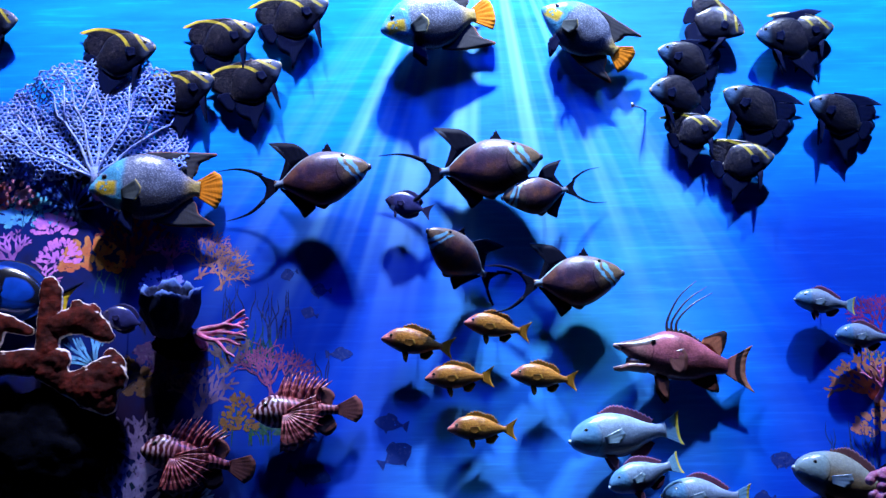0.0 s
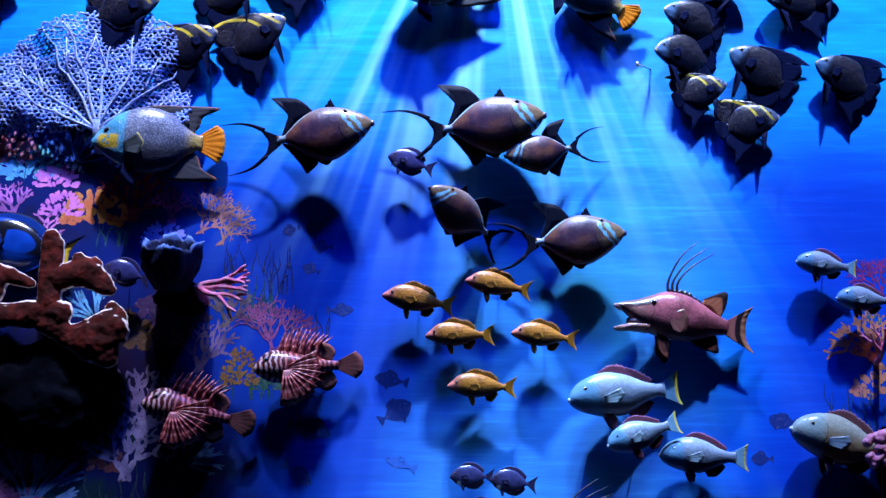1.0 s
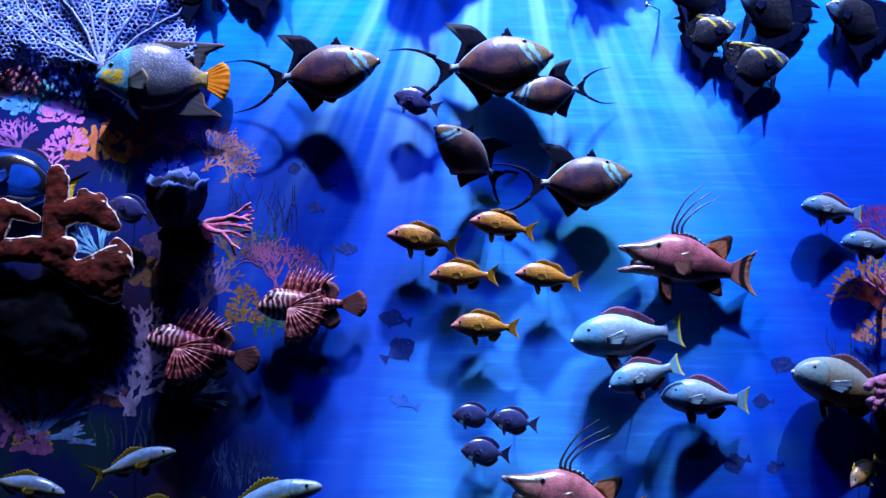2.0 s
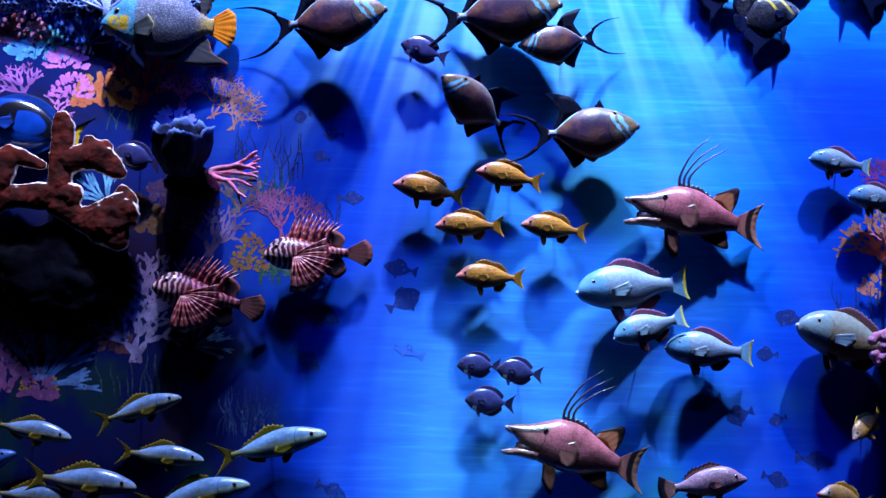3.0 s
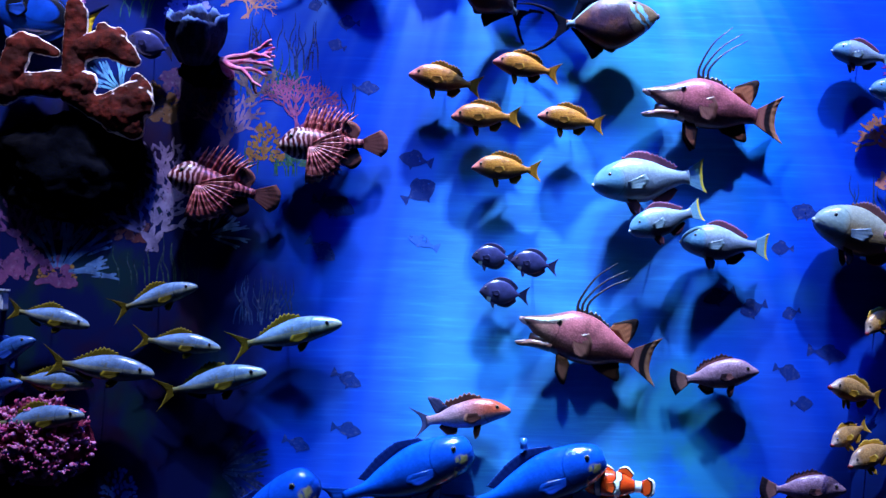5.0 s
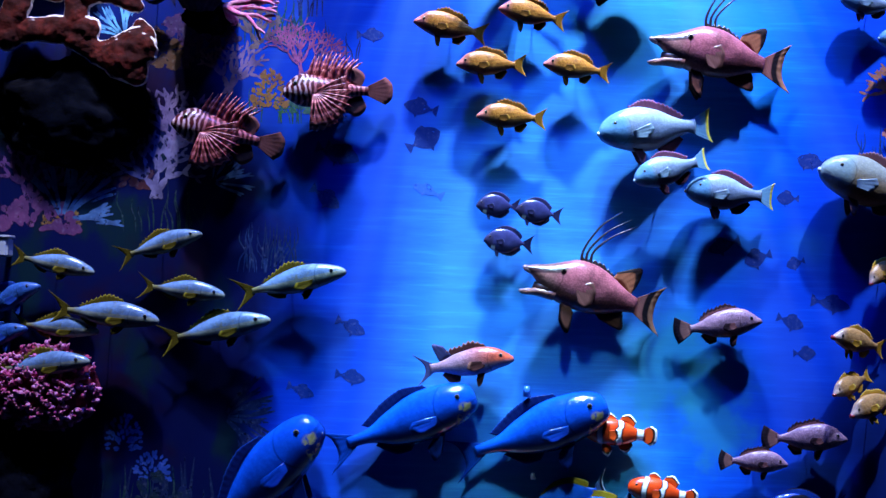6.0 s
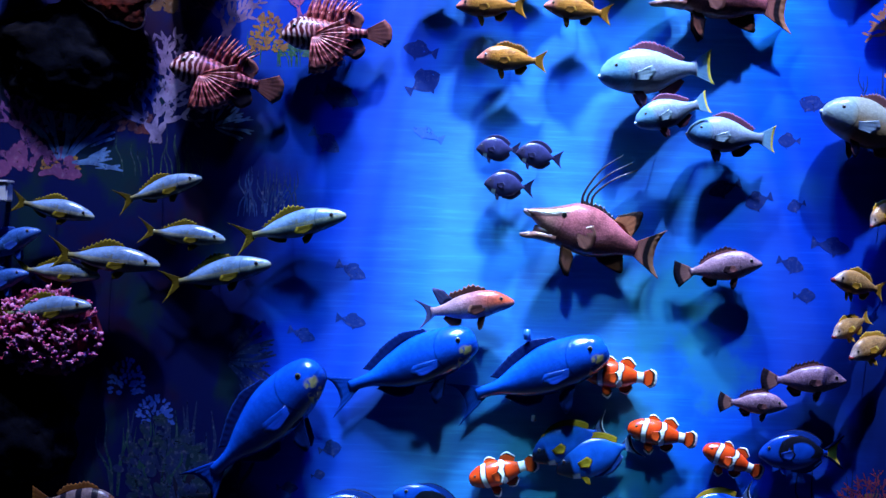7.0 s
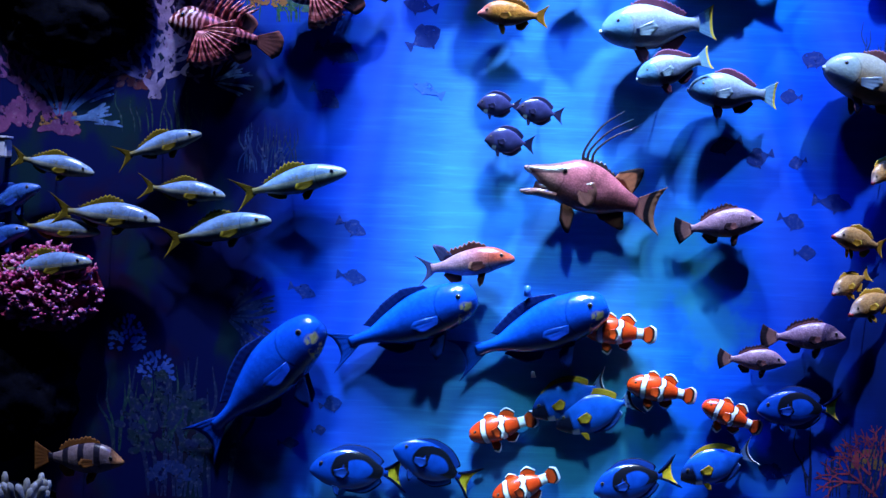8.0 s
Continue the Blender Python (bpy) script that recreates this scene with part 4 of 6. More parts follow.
def coney():
    n = Nodes("coney_paint", 0.32, coat=0.35)
    d = scaly(n, 44, 0.45)
    c = n.mix(n.ramp(d, 0.1, 0.5), (0.44, 0.25, 0.34), (0.32, 0.18, 0.25))
    c = n.mix(n.ramp(n.z, -0.05, -0.13), c, (0.28, 0.14, 0.10))
    c = n.mix(n.ramp(n.noise(30), 0.62, 0.7, 0, 0.7), c, (0.15, 0.06, 0.08))
    skin = n.done(worn(n, c, 0.25))
    yield from snapper_like(skin, rim_paint("coney_fin", (0.16, 0.06, 0.06), (0.02, 0.010, 0.014), 0.5), rim_paint("coney_tail", (0.22, 0.10, 0.09), (0.015, 0.010, 0.015), 0.55), 0.165, -0.035, 9)


def grunt():
    skin = snapper_paint("grunt_paint", (0.74, 0.37, 0.12), (0.80, 0.46, 0.16), (0.72, 0.50, 0.36), (0.50, 0.17, 0.03), 5)
    amber = rim_paint("amber_fin", (0.42, 0.20, 0.02), (0.60, 0.40, 0.06), 0.8)
    yield from snapper_like(skin, amber, amber, 0.17, 0.06, 11)
    yield "mouth", loft("mouth", [(0.515, -0.005, -0.06, 0.02), (0.48, 0.0, -0.075, 0.034), (0.42, -0.01, -0.06, 0.03)], MOUTH, 8, 10)


def soldierfish():
    n = Nodes("soldierfish_paint", 0.3, coat=0.4)
    scaly(n, 40, 0.4)
    c = n.mix(n.ramp(n.x, -0.1, 0.38), (0.42, 0.22, 0.30), (0.66, 0.10, 0.05))
    c = n.mix(n.ramp(n.z, 0.0, -0.07), c, (0.20, 0.22, 0.42))
    skin = n.done(worn(n, c, 0.25))
    yield from snapper_like(skin, rim_paint("russet_fin", (0.05, 0.016, 0.016), (0.22, 0.09, 0.07), 0.8), rim_paint("slate_fin", (0.05, 0.05, 0.14), (0.10, 0.09, 0.2), 0.85), 0.135, 0.10, 10)
    yield "rear_dorsal_fin", fin("rear_dorsal_fin", [(-0.10, 0.09), (-0.16, 0.07), (-0.21, 0.05)], [(-0.18, 0.20), (-0.29, 0.23), (-0.24, 0.06)], rim_paint("slate_dorsal", (0.03, 0.03, 0.09), (0.06, 0.05, 0.12), 0.85), n=12)


def barred_bass():
    skin = band_paint("bass_paint", (0.20, 0.14, 0.13), (0.015, 0.012, 0.02), 5.5, (0.50, 0.22, 0.08))
    rust = rim_paint("bass_fin", (0.14, 0.05, 0.012), (0.20, 0.08, 0.02), 0.8)
    yield from snapper_like(skin, rust, rust, 0.165, 0.0, 10)


def creole_wrasse():
    skin = snapper_paint("wrasse_paint", (0.03, 0.16, 0.55), (0.04, 0.20, 0.60), (0.05, 0.14, 0.42), (0.03, 0.08, 0.30), 3)
    blue = rim_paint("wrasse_fin", (0.015, 0.05, 0.25), (0.03, 0.10, 0.35), 0.8)
    yield from snapper_like(skin, blue, blue, 0.13, 0.08, 0)


KINDS = {
    "french_angelfish": (lambda: french_angelfish(False), "black french angelfish model with pale speckled scales", "fish"),
    "young_angelfish": (lambda: french_angelfish(True), "black angelfish model with bright yellow bars", "fish"),
    "queen_angelfish": (queen_angelfish, "blue-grey queen angelfish model with orange tail", "fish"),
    "queen_triggerfish": (queen_triggerfish, "brown queen triggerfish model with blue face stripes", "fish"),
    "schoolmaster_snapper": (schoolmaster, "golden snapper model with pink face and ochre fins", "fish"),
    "yellowtail_snapper": (yellowtail_snapper, "silver-blue snapper model with yellow forked tail", "fish"),
    "hogfish": (hogfish, "pink hogfish model with open mouth and long black spines", "fish"),
    "pale_parrotfish": (pale_parrotfish, "pale blue parrotfish model with maroon dorsal fin", "fish"),
    "olive_parrotfish": (olive_parrotfish, "large olive-grey parrotfish model with brown fins", "fish"),
    "blue_parrotfish": (blue_parrotfish, "glossy deep blue parrotfish model with navy fins", "fish"),
    "lionfish": (lionfish, "red and white striped lionfish model with spread fins", "fish"),
    "regal_tang": (regal_tang, "blue tang model with black marking and yellow tail", "fish"),
    "powder_tang": (powder_tang, "blue tang model with mustard dorsal fin and dark face", "fish"),
    "surgeonfish": (ocean_surgeonfish, "small dark purple surgeonfish model mounted on a rod", "fish"),
    "clownfish": (clownfish, "orange clownfish model with three white bands", "fish"),
    "coney": (coney, "pinkish-grey coney model with dark-edged fins", "fish"),
    "grunt": (grunt, "silver-yellow grunt model with open red mouth", "fish"),
    "soldierfish": (soldierfish, "red-backed fish model with spiny brown dorsal fin", "fish"),
    "barred_bass": (barred_bass, "small pale bass model with black bars", "fish"),
    "creole_wrasse": (creole_wrasse, "plain blue wrasse model in the shaded reef corner", "fish"),
}
LIBRARY = {}
PLUMP = 1.35  # most of the models are thick-bodied casts
SLIM = {"french_angelfish": 0.85, "young_angelfish": 0.80, "queen_angelfish": 1.0, "queen_triggerfish": 1.05, "regal_tang": 1.0, "powder_tang": 1.0, "surgeonfish": 1.1}
ROD = mesh_of("mounting_rod", *tube([Vector((0, 0, 0)), Vector((0, 0.5, 0)), Vector((0, 1, 0))], [0.0022] * 3, 8), STEEL)


def fish(kind, x, z, off, length, angle, turn=0.0, group=""):
    """A model fish on its rod: centre at x, z, off metres before the wall; angle is where its nose points, turn how far towards the hall."""
    make, label, category = KINDS[kind]
    plump = SLIM.get(kind, PLUMP)
    if kind not in LIBRARY:
        LIBRARY[kind] = list(make())
        flank = [v.co.copy() for name, me in LIBRARY[kind] if name == "body" for v in me.vertices]
        for name, me in LIBRARY[kind]:
            mid = sum((v.co for v in me.vertices), Vector()) / len(me.vertices)
            if "eye" in name:  # eyes sit half sunk in the head
                skin = min((p for p in flank if p.y * mid.y > 0), key=lambda p: (p.x - mid.x) ** 2 + (p.z - mid.z) ** 2)
                for v in me.vertices:
                    v.co.y = skin.y * plump + 0.7 * (v.co.y - mid.y) + math.copysign(0.005 if "pupil" in name else 0.0, mid.y)
                me.update()
                continue
            root = min(abs(v.co.y) for v in me.vertices)
            for v in me.vertices:
                if "fin" in name or "ray" in name:  # fins keep their thinness and lie along the flank
                    v.co.y = math.copysign(root * plump + 0.55 * (abs(v.co.y) - root), v.co.y)
                else:
                    v.co.y *= plump
            me.update()
    left = abs(angle) > 90
    tilt = angle - 180 if left else angle
    m = pose(x, WALL - off, z, 0, -tilt, 0) @ pose(0, 0, 0, 0, 0, (180 + turn) if left else -turn) @ Matrix.Scale(length, 4)
    thing = tagged(new(kind), label, category, group)
    thing.matrix_basis = m
    for name, me in LIBRARY[kind]:
        if "/" in name:
            part(name.split("/")[1], me, last)
        else:
            last = part(name, me, thing)
    rod = part("mounting_rod", ROD, thing, "thin steel rod")
    rod.matrix_basis = m.inverted() @ (pose(x, WALL - off, z) @ Matrix.Diagonal((1, off + 0.03, 1, 1)))
    return thing


# ---- the hall and the painted wall ----
def slab(name, x0, x1, y0, y1, z0, z1, mat, label):
    v = [(x, y, z) for x in (x0, x1) for y in (y0, y1) for z in (z0, z1)]
    f = [(0, 1, 3, 2), (4, 6, 7, 5), (0, 4, 5, 1), (2, 3, 7, 6), (0, 2, 6, 4), (1, 5, 7, 3)]
    return tagged(new(name, mesh_of(name, v, f, mat, soft=False)), label, name.split("_")[0], kind="structure")


DARK_WALL = plain("hall_paint", (0.015, 0.018, 0.03), 0.8, 0.3, 2.0)
wall = slab("wall_mural", -3.4, 3.4, WALL, WALL + 0.25, 0, 8.6, mural_paint(), "wall painted as blue sea with shafts of light")
slab("floor", -3.4, 3.4, -2.5, WALL, -0.2, -0.002, plain("floor_carpet", (0.02, 0.022, 0.035), 0.9, 0.4, 6.0), "dark carpet floor of the exhibition hall")
slab("ceiling", -3.4, 3.4, -2.5, WALL + 0.25, 8.602, 8.8, DARK_WALL, "dark painted hall ceiling above the mural")
slab("wall_west", -3.65, -3.402, -2.5, WALL + 0.25, 0, 8.6, DARK_WALL, "dark painted side wall of the hall")
slab("wall_east", 3.402, 3.65, -2.5, WALL + 0.25, 0, 8.6, DARK_WALL, "dark painted side wall of the hall")
slab("wall_south", -3.4, 3.4, -2.75, -2.502, 0, 8.6, DARK_WALL, "dark painted wall behind the visitors")

BRUSH = {}


def paint(name, heap, colour, second=None, label=""):
    """Lays flat strokes on the mural, each shape a hair's breadth over the last."""
    key = (colour, second)
    if key not in BRUSH:
        BRUSH[key] = brush("mural_" + name, colour, second)
    y = WALL - random.uniform(0.0003, 0.0008)
    heap.v = [(p[0], y - p[2], p[1]) for p in heap.v]
    return part(name, heap.mesh(name, BRUSH[key], soft=False), wall, label)


def stroke(heap, path, w0, w1, n=10):
    """A brush stroke as a ribbon with rounded ends."""
    p = smooth([Vector((x, z, 0)) for x, z in path], n)
    verts, faces = [], []
    for i, q in enumerate(p):
        d = (p[min(i + 1, n - 1)] - p[max(i - 1, 0)]).normalized()
        s = Vector((-d.y, d.x, 0))
        u = i / (n - 1)
        w = (w0 + (w1 - w0) * u) * min(1.0, 0.35 + 3.2 * min(u, 1 - u)) * random.uniform(0.88, 1.12)
        verts += [q + s * w / 2, q - s * w / 2]
    for i in range(n - 1):
        faces.append((2 * i, 2 * i + 1, 2 * i + 3, 2 * i + 2))
    lift = Vector((0, 0, 4e-6 * (1 + len(heap.f) / 6)))
    heap.add([v + lift for v in verts], faces)


def branches(heap, x, z, a, reach, width, depth, spread=30.0):
    ex, ez = x + math.cos(radians(a)) * reach, z + math.sin(radians(a)) * reach
    bow = random.uniform(-0.12, 0.12) * reach
    stroke(heap, [(x, z), ((x + ex) / 2 + bow, (z + ez) / 2), (ex, ez)], width, width * 0.78, 7)
    if depth:
        for s in (-1, 1) if depth < 3 else (-1, 0.1, 1):
            branches(heap, ex, ez, a + s * spread * random.uniform(0.6, 1.3), reach * random.uniform(0.6, 0.85), width * 0.75, depth - 1, spread)


def painted_coral(x, z, size, colour, second=None, a=90, depth=3, width=0.11, spread=30, stems=3):
    h = Heap()
    for i in range(stems):
        branches(h, x + (i - (stems - 1) / 2) * size * 0.08, z, a + (i - (stems - 1) / 2) * 34 + random.uniform(-8, 8), size * 0.36, size * width, depth, spread)
    return paint("painted_coral", h, colour, second)


def painted_fan(x, z, size, a0, a1, count, colour, second=None):
    """A fan of wavering fingers that fork at their tips."""
    h = Heap()
    for i in range(count):
        a = radians(a0 + (a1 - a0) * i / (count - 1) + random.uniform(-3, 3))
        r = size * random.uniform(0.85, 1.1)
        k = random.uniform(-0.10, 0.10) * r
        c, s = math.cos(a), math.sin(a)
        stroke(h, [(x + c * r * 0.1, z + s * r * 0.1), (x + c * r * 0.5 - s * k, z + s * r * 0.5 + c * k), (x + c * r, z + s * r)], size * 0.045, size * 0.075)
        b = a + random.choice((-0.35, 0.35))
        stroke(h, [(x + c * r * 0.55, z + s * r * 0.55), (x + c * r * 0.7 + math.cos(b) * r * 0.08, z + s * r * 0.7 + math.sin(b) * r * 0.08), (x + c * r * 0.72 + math.cos(b) * r * 0.24, z + s * r * 0.72 + math.sin(b) * r * 0.24)], size * 0.05, size * 0.065, 7)
    return paint("painted_sea_fan", h, colour, second)


def painted_mound(x, z, w, hgt, colour, second=None, dabs=80):
    """A low coral head of many short dabs."""
    h = Heap()
    for _ in range(dabs):
        a, r = random.uniform(0, math.pi), math.sqrt(random.random())
        px, pz = x + math.cos(a) * r * w / 2, z + math.sin(a) * r * hgt
        d = a + random.uniform(-0.4, 0.4)
        q = w * 0.14
        stroke(h, [(px, pz), (px + math.cos(d) * q * 0.5, pz + math.sin(d) * q * 0.5), (px + math.cos(d) * q, pz + math.sin(d) * q)], w * 0.075, w * 0.09, 5)
    return paint("painted_coral_head", h, colour, second)


def painted_grass(x, z, w, hgt, count, colour, second=None):
    h = Heap()
    for _ in range(count):
        px = x + random.uniform(-0.5, 0.5) * w
        k = random.uniform(-0.25, 0.25) * hgt
        g = hgt * random.uniform(0.5, 1.0)
        stroke(h, [(px, z), (px + k * 0.2, z + g * 0.4), (px + k * 0.8, z + g * 0.7), (px + k * 0.7, z + g)], hgt * 0.035, hgt * 0.016)
    return paint("painted_seaweed", h, colour, second)


def painted_fish(x, z, length, angle, colour=(0.002, 0.022, 0.17), deep=0.2):
    """A far fish as a flat silhouette with fins and forked tail."""
    h = Heap()
    turn = radians(angle)
    lift = [0.0]
    flip = -1 if abs(angle) > 90 else 1

    def place(px, pz):
        pz *= flip
        lift[0] += 1e-6
        return (x + length * (px * math.cos(turn) - pz * math.sin(turn)), z + length * (px * math.sin(turn) + pz * math.cos(turn)), lift[0])

    top = smooth([Vector((0.5, 0, 0)), Vector((0.38, deep * 0.6, 0)), Vector((0.12, deep, 0)), Vector((-0.12, deep * 0.66, 0)), Vector((-0.30, 0.035, 0)), Vector((-0.42, 0.12, 0)), Vector((-0.5, 0.17, 0))], 24)
    low = smooth([Vector((0.5, -0.01, 0)), Vector((0.36, -deep * 0.6, 0)), Vector((0.12, -deep, 0)), Vector((-0.12, -deep * 0.66, 0)), Vector((-0.30, -0.035, 0)), Vector((-0.40, -0.11, 0)), Vector((-0.48, -0.17, 0))], 24)
    h.add([place(p.x, p.y) for p in top] + [place(p.x, p.y) for p in low], [(i, i + 1, 25 + i, 24 + i) for i in range(23)])
    lift[0] += 5e-5
    h.add([place(0.2, deep * 0.8), place(0.14, deep + 0.07), place(0.0, deep + 0.06), place(-0.14, deep * 0.9), place(-0.16, deep * 0.4)], [(0, 1, 2, 3, 4)])
    lift[0] += 5e-5
    h.add([place(0.2, -deep * 0.8), place(0.10, -deep - 0.10), place(0.06, -deep * 0.8)], [(0, 1, 2)])
    return paint("painted_fish", h, colour, colour)


# ---- what is painted on the wall ----
random.seed(11)
# Left corals carry lamp falloff in their colours: bright above, dim below.
painted_fan(-1.468, 2.603, 0.168, 75, 200, 10, (0.16,0.48,0.80))
painted_fan(-1.602, 3.296, 0.154, 10, 170, 13, (0.040, 0.144, 0.672))
painted_mound(-1.806, 3.228, 0.257, 0.128, (0.160, 0.640, 0.850), (0.080, 0.352, 0.800))
painted_mound(-1.878, 3.301, 0.210, 0.117, (0.850, 0.320, 0.544), (0.850, 0.160, 0.160))
painted_mound(-1.681, 3.188, 0.175, 0.084, (0.850, 0.272, 0.768), (0.544, 0.160, 0.640))
painted_mound(-1.648, 3.060, 0.163, 0.093, (0.850, 0.256, 0.640), (0.672, 0.192, 0.720))
painted_mound(-1.500, 3.020, 0.257, 0.140, (0.640, 0.160, 0.064), (0.720, 0.320, 0.080))
painted_coral(-1.841, 3.051, 0.175, (0.672, 0.224, 0.800), a=110, depth=3)
painted_coral(-1.727, 2.974, 0.140, (0.768, 0.256, 0.704), a=60, depth=2)
painted_coral(-1.343, 3.030, 0.257, (0.352, 0.048, 0.080), a=80, depth=3)
painted_coral(-1.173, 3.019, 0.163, (0.544, 0.128, 0.544), a=90, depth=3)
painted_coral(-1.050, 2.974, 0.199, (0.50, 0.22, 0.20), a=60, depth=4, width=0.055)
painted_coral(-0.964, 2.923, 0.187, (0.42, 0.20, 0.14), a=70, depth=4, width=0.055)
painted_mound(-1.206, 2.940, 0.163, 0.079, (0.352, 0.352, 0.850), (0.160, 0.192, 0.640))
painted_grass(-1.768, 3.215, 0.140, 0.140, 7, (0.016, 0.160, 0.256))
painted_grass(-1.434, 2.919, 0.163, 0.163, 9, (0.016, 0.096, 0.080))
painted_grass(-0.852, 2.786, 0.210, 0.175, 14, (0.002, 0.015, 0.080))
painted_grass(-0.707, 2.710, 0.140, 0.222, 10, (0.002, 0.015, 0.100))
painted_grass(-0.870, 2.592, 0.304, 0.210, 26, (0.007, 0.060, 0.060))
painted_grass(-0.632, 2.516, 0.280, 0.187, 16, (0.002, 0.015, 0.110))
painted_coral(-0.929, 2.569, 0.210, (0.150, 0.100, 0.100), a=75, depth=3)
painted_coral(-0.725, 2.423, 0.257, (0.250, 0.060, 0.170), a=85, depth=4, width=0.055)
painted_mound(-0.855, 2.325, 0.135, 0.150, (0.20, 0.095, 0.02), (0.13, 0.05, 0.025), 110)
painted_mound(-0.722, 2.306, 0.140, 0.093, (0.040, 0.100, 0.030), (0.010, 0.050, 0.060))
painted_grass(-0.791, 2.261, 0.304, 0.187, 18, (0.010, 0.065, 0.030))
painted_coral(-1.028, 2.381, 0.234, (0.180, 0.110, 0.210), a=80, depth=3)
painted_coral(-1.220, 2.479, 0.257, (0.050, 0.015, 0.080), a=70, depth=3)
painted_mound(-1.155, 2.597, 0.280, 0.117, (0.060, 0.020, 0.080), (0.030, 0.015, 0.060))
painted_mound(-1.362, 2.481, 0.280, 0.140, (0.080, 0.035, 0.015), (0.050, 0.025, 0.025))
painted_coral(-1.250, 2.130, 0.280, (0.150, 0.100, 0.210), a=90, depth=3)
painted_coral(-1.311, 1.934, 0.304, (0.160, 0.130, 0.250), a=95, depth=3)
painted_coral(-1.228, 2.147, 0.187, (0.170, 0.110, 0.225), a=60, depth=3)
painted_fan(-1.080, 2.009, 0.163, -20, 80, 8, (0.040, 0.100, 0.250))
painted_fan(-1.700, 1.835, 0.250, -5, 125, 12, (0.060, 0.140, 0.300))
painted_mound(-1.702, 1.810, 0.140, 0.079, (0.200, 0.110, 0.020), (0.140, 0.060, 0.015))
painted_mound(-1.805, 1.784, 0.304, 0.117, (0.130, 0.035, 0.105), (0.080, 0.022, 0.080))
painted_coral(-1.848, 1.900, 0.257, (0.100, 0.030, 0.120), a=80, depth=3)
painted_coral(-1.769, 2.303, 0.210, (0.060, 0.020, 0.070), a=90, depth=3)
painted_mound(-1.477, 1.977, 0.280, 0.117, (0.050, 0.010, 0.015), (0.030, 0.010, 0.025))
painted_grass(-1.280, 1.795, 0.327, 0.210, 16, (0.004, 0.025, 0.025))
painted_grass(-0.877, 1.642, 0.257, 0.210, 18, (0.003, 0.020, 0.090))
painted_mound(-1.406, 0.891, 0.140, 0.140, (0.02,0.06,0.30), (0.01,0.04,0.22))
painted_mound(-1.286, 0.777, 0.140, 0.105, (0.02,0.06,0.28), (0.01,0.04,0.22))
painted_mound(-1.244, 0.470, 0.350, 0.304, (0.003,0.010,0.055), (0.002,0.014,0.025))
painted_fan(-0.997, 1.045, 0.210, -60, 60, 12, (0.005,0.012,0.06))
painted_grass(-1.122, 0.284, 0.374, 0.607, 18, (0.003,0.012,0.05))
painted_grass(-1.339, 0.467, 0.350, 0.374, 14, (0.004,0.03,0.03))
painted_grass(-0.823, 1.658, 0.210, 0.210, 12, (0.003, 0.020, 0.070))
painted_mound(-1.218, 0.352, 0.163, 0.070, (0.006,0.02,0.10), (0.004,0.015,0.08))
painted_coral(1.840, 2.689, 0.163, (0.34,0.03,0.16), a=100, depth=4, width=0.055)
painted_coral(1.805, 2.379, 0.257, (0.62,0.22,0.10), a=115, depth=3)
painted_mound(1.780, 2.262, 0.187, 0.093, (0.62,0.24,0.12), (0.50,0.16,0.14))
painted_grass(1.684, 2.126, 0.280, 0.210, 20, (0.006,0.05,0.20))
painted_grass(1.827, 2.568, 0.117, 0.163, 9, (0.02,0.14,0.12))
painted_coral(1.696, 0.382, 0.257, (0.30,0.04,0.05), a=100, depth=4, width=0.055)
painted_grass(1.592, 0.379, 0.350, 0.304, 20, (0.004,0.015,0.06))
painted_mound(1.668, 0.499, 0.140, 0.070, (0.20,0.10,0.02), (0.10,0.06,0.03))
painted_fish(-0.444, 2.640, 0.117, 0, deep=.2)
painted_fish(-0.659, 2.990, 0.079, 200, deep=.3)
painted_fish(-0.523, 2.915, 0.093, 180, deep=.3)
painted_fish(-0.570, 2.817, 0.079, 160, deep=.3)
painted_fish(-0.580, 2.142, 0.163, -20, deep=.22)
painted_fish(-0.609, 1.960, 0.145, -35, deep=.22)
painted_fish(-0.544, 2.146, 0.154, -25, deep=.22)
painted_fish(-0.210, 2.210, 0.154, 30, deep=.3)
painted_fish(-0.226, 2.343, 0.145, 170, deep=.22)
painted_fish(-0.486, 1.431, 0.135, -25, deep=.2)
painted_fish(-0.481, 1.225, 0.128, -10, deep=.2)
painted_fish(-0.683, 1.161, 0.121, -20, deep=.2)
painted_fish(-0.554, 0.692, 0.098, 10, deep=.32)
painted_fish(-0.600, 0.582, 0.061, 10, deep=.32)
painted_fish(-0.726, 0.525, 0.093, 0, deep=.22)
painted_fish(1.474, 1.587, 0.163, -10, deep=.18)
painted_fish(1.373, 1.381, 0.093, 0, deep=.28)
painted_fish(1.175, 1.765, 0.117, 200, deep=.3)
painted_fish(1.329, 1.748, 0.079, 200, deep=.3)
painted_fish(1.291, 2.013, 0.093, 180, deep=.3)
painted_fish(1.312, 1.508, 0.117, -20, deep=.24)
painted_fish(1.287, 0.467, 0.140, 160, deep=.22)
painted_fish(1.035, 1.811, 0.140, 200, deep=.2)
painted_fish(1.375, 2.162, 0.103, 160, deep=.3)
painted_fish(-0.186, 2.000, 0.140, 160, (0.03, 0.13, 0.55), .14)
painted_fish(1.399, 2.165, 0.093, 180, deep=.3)


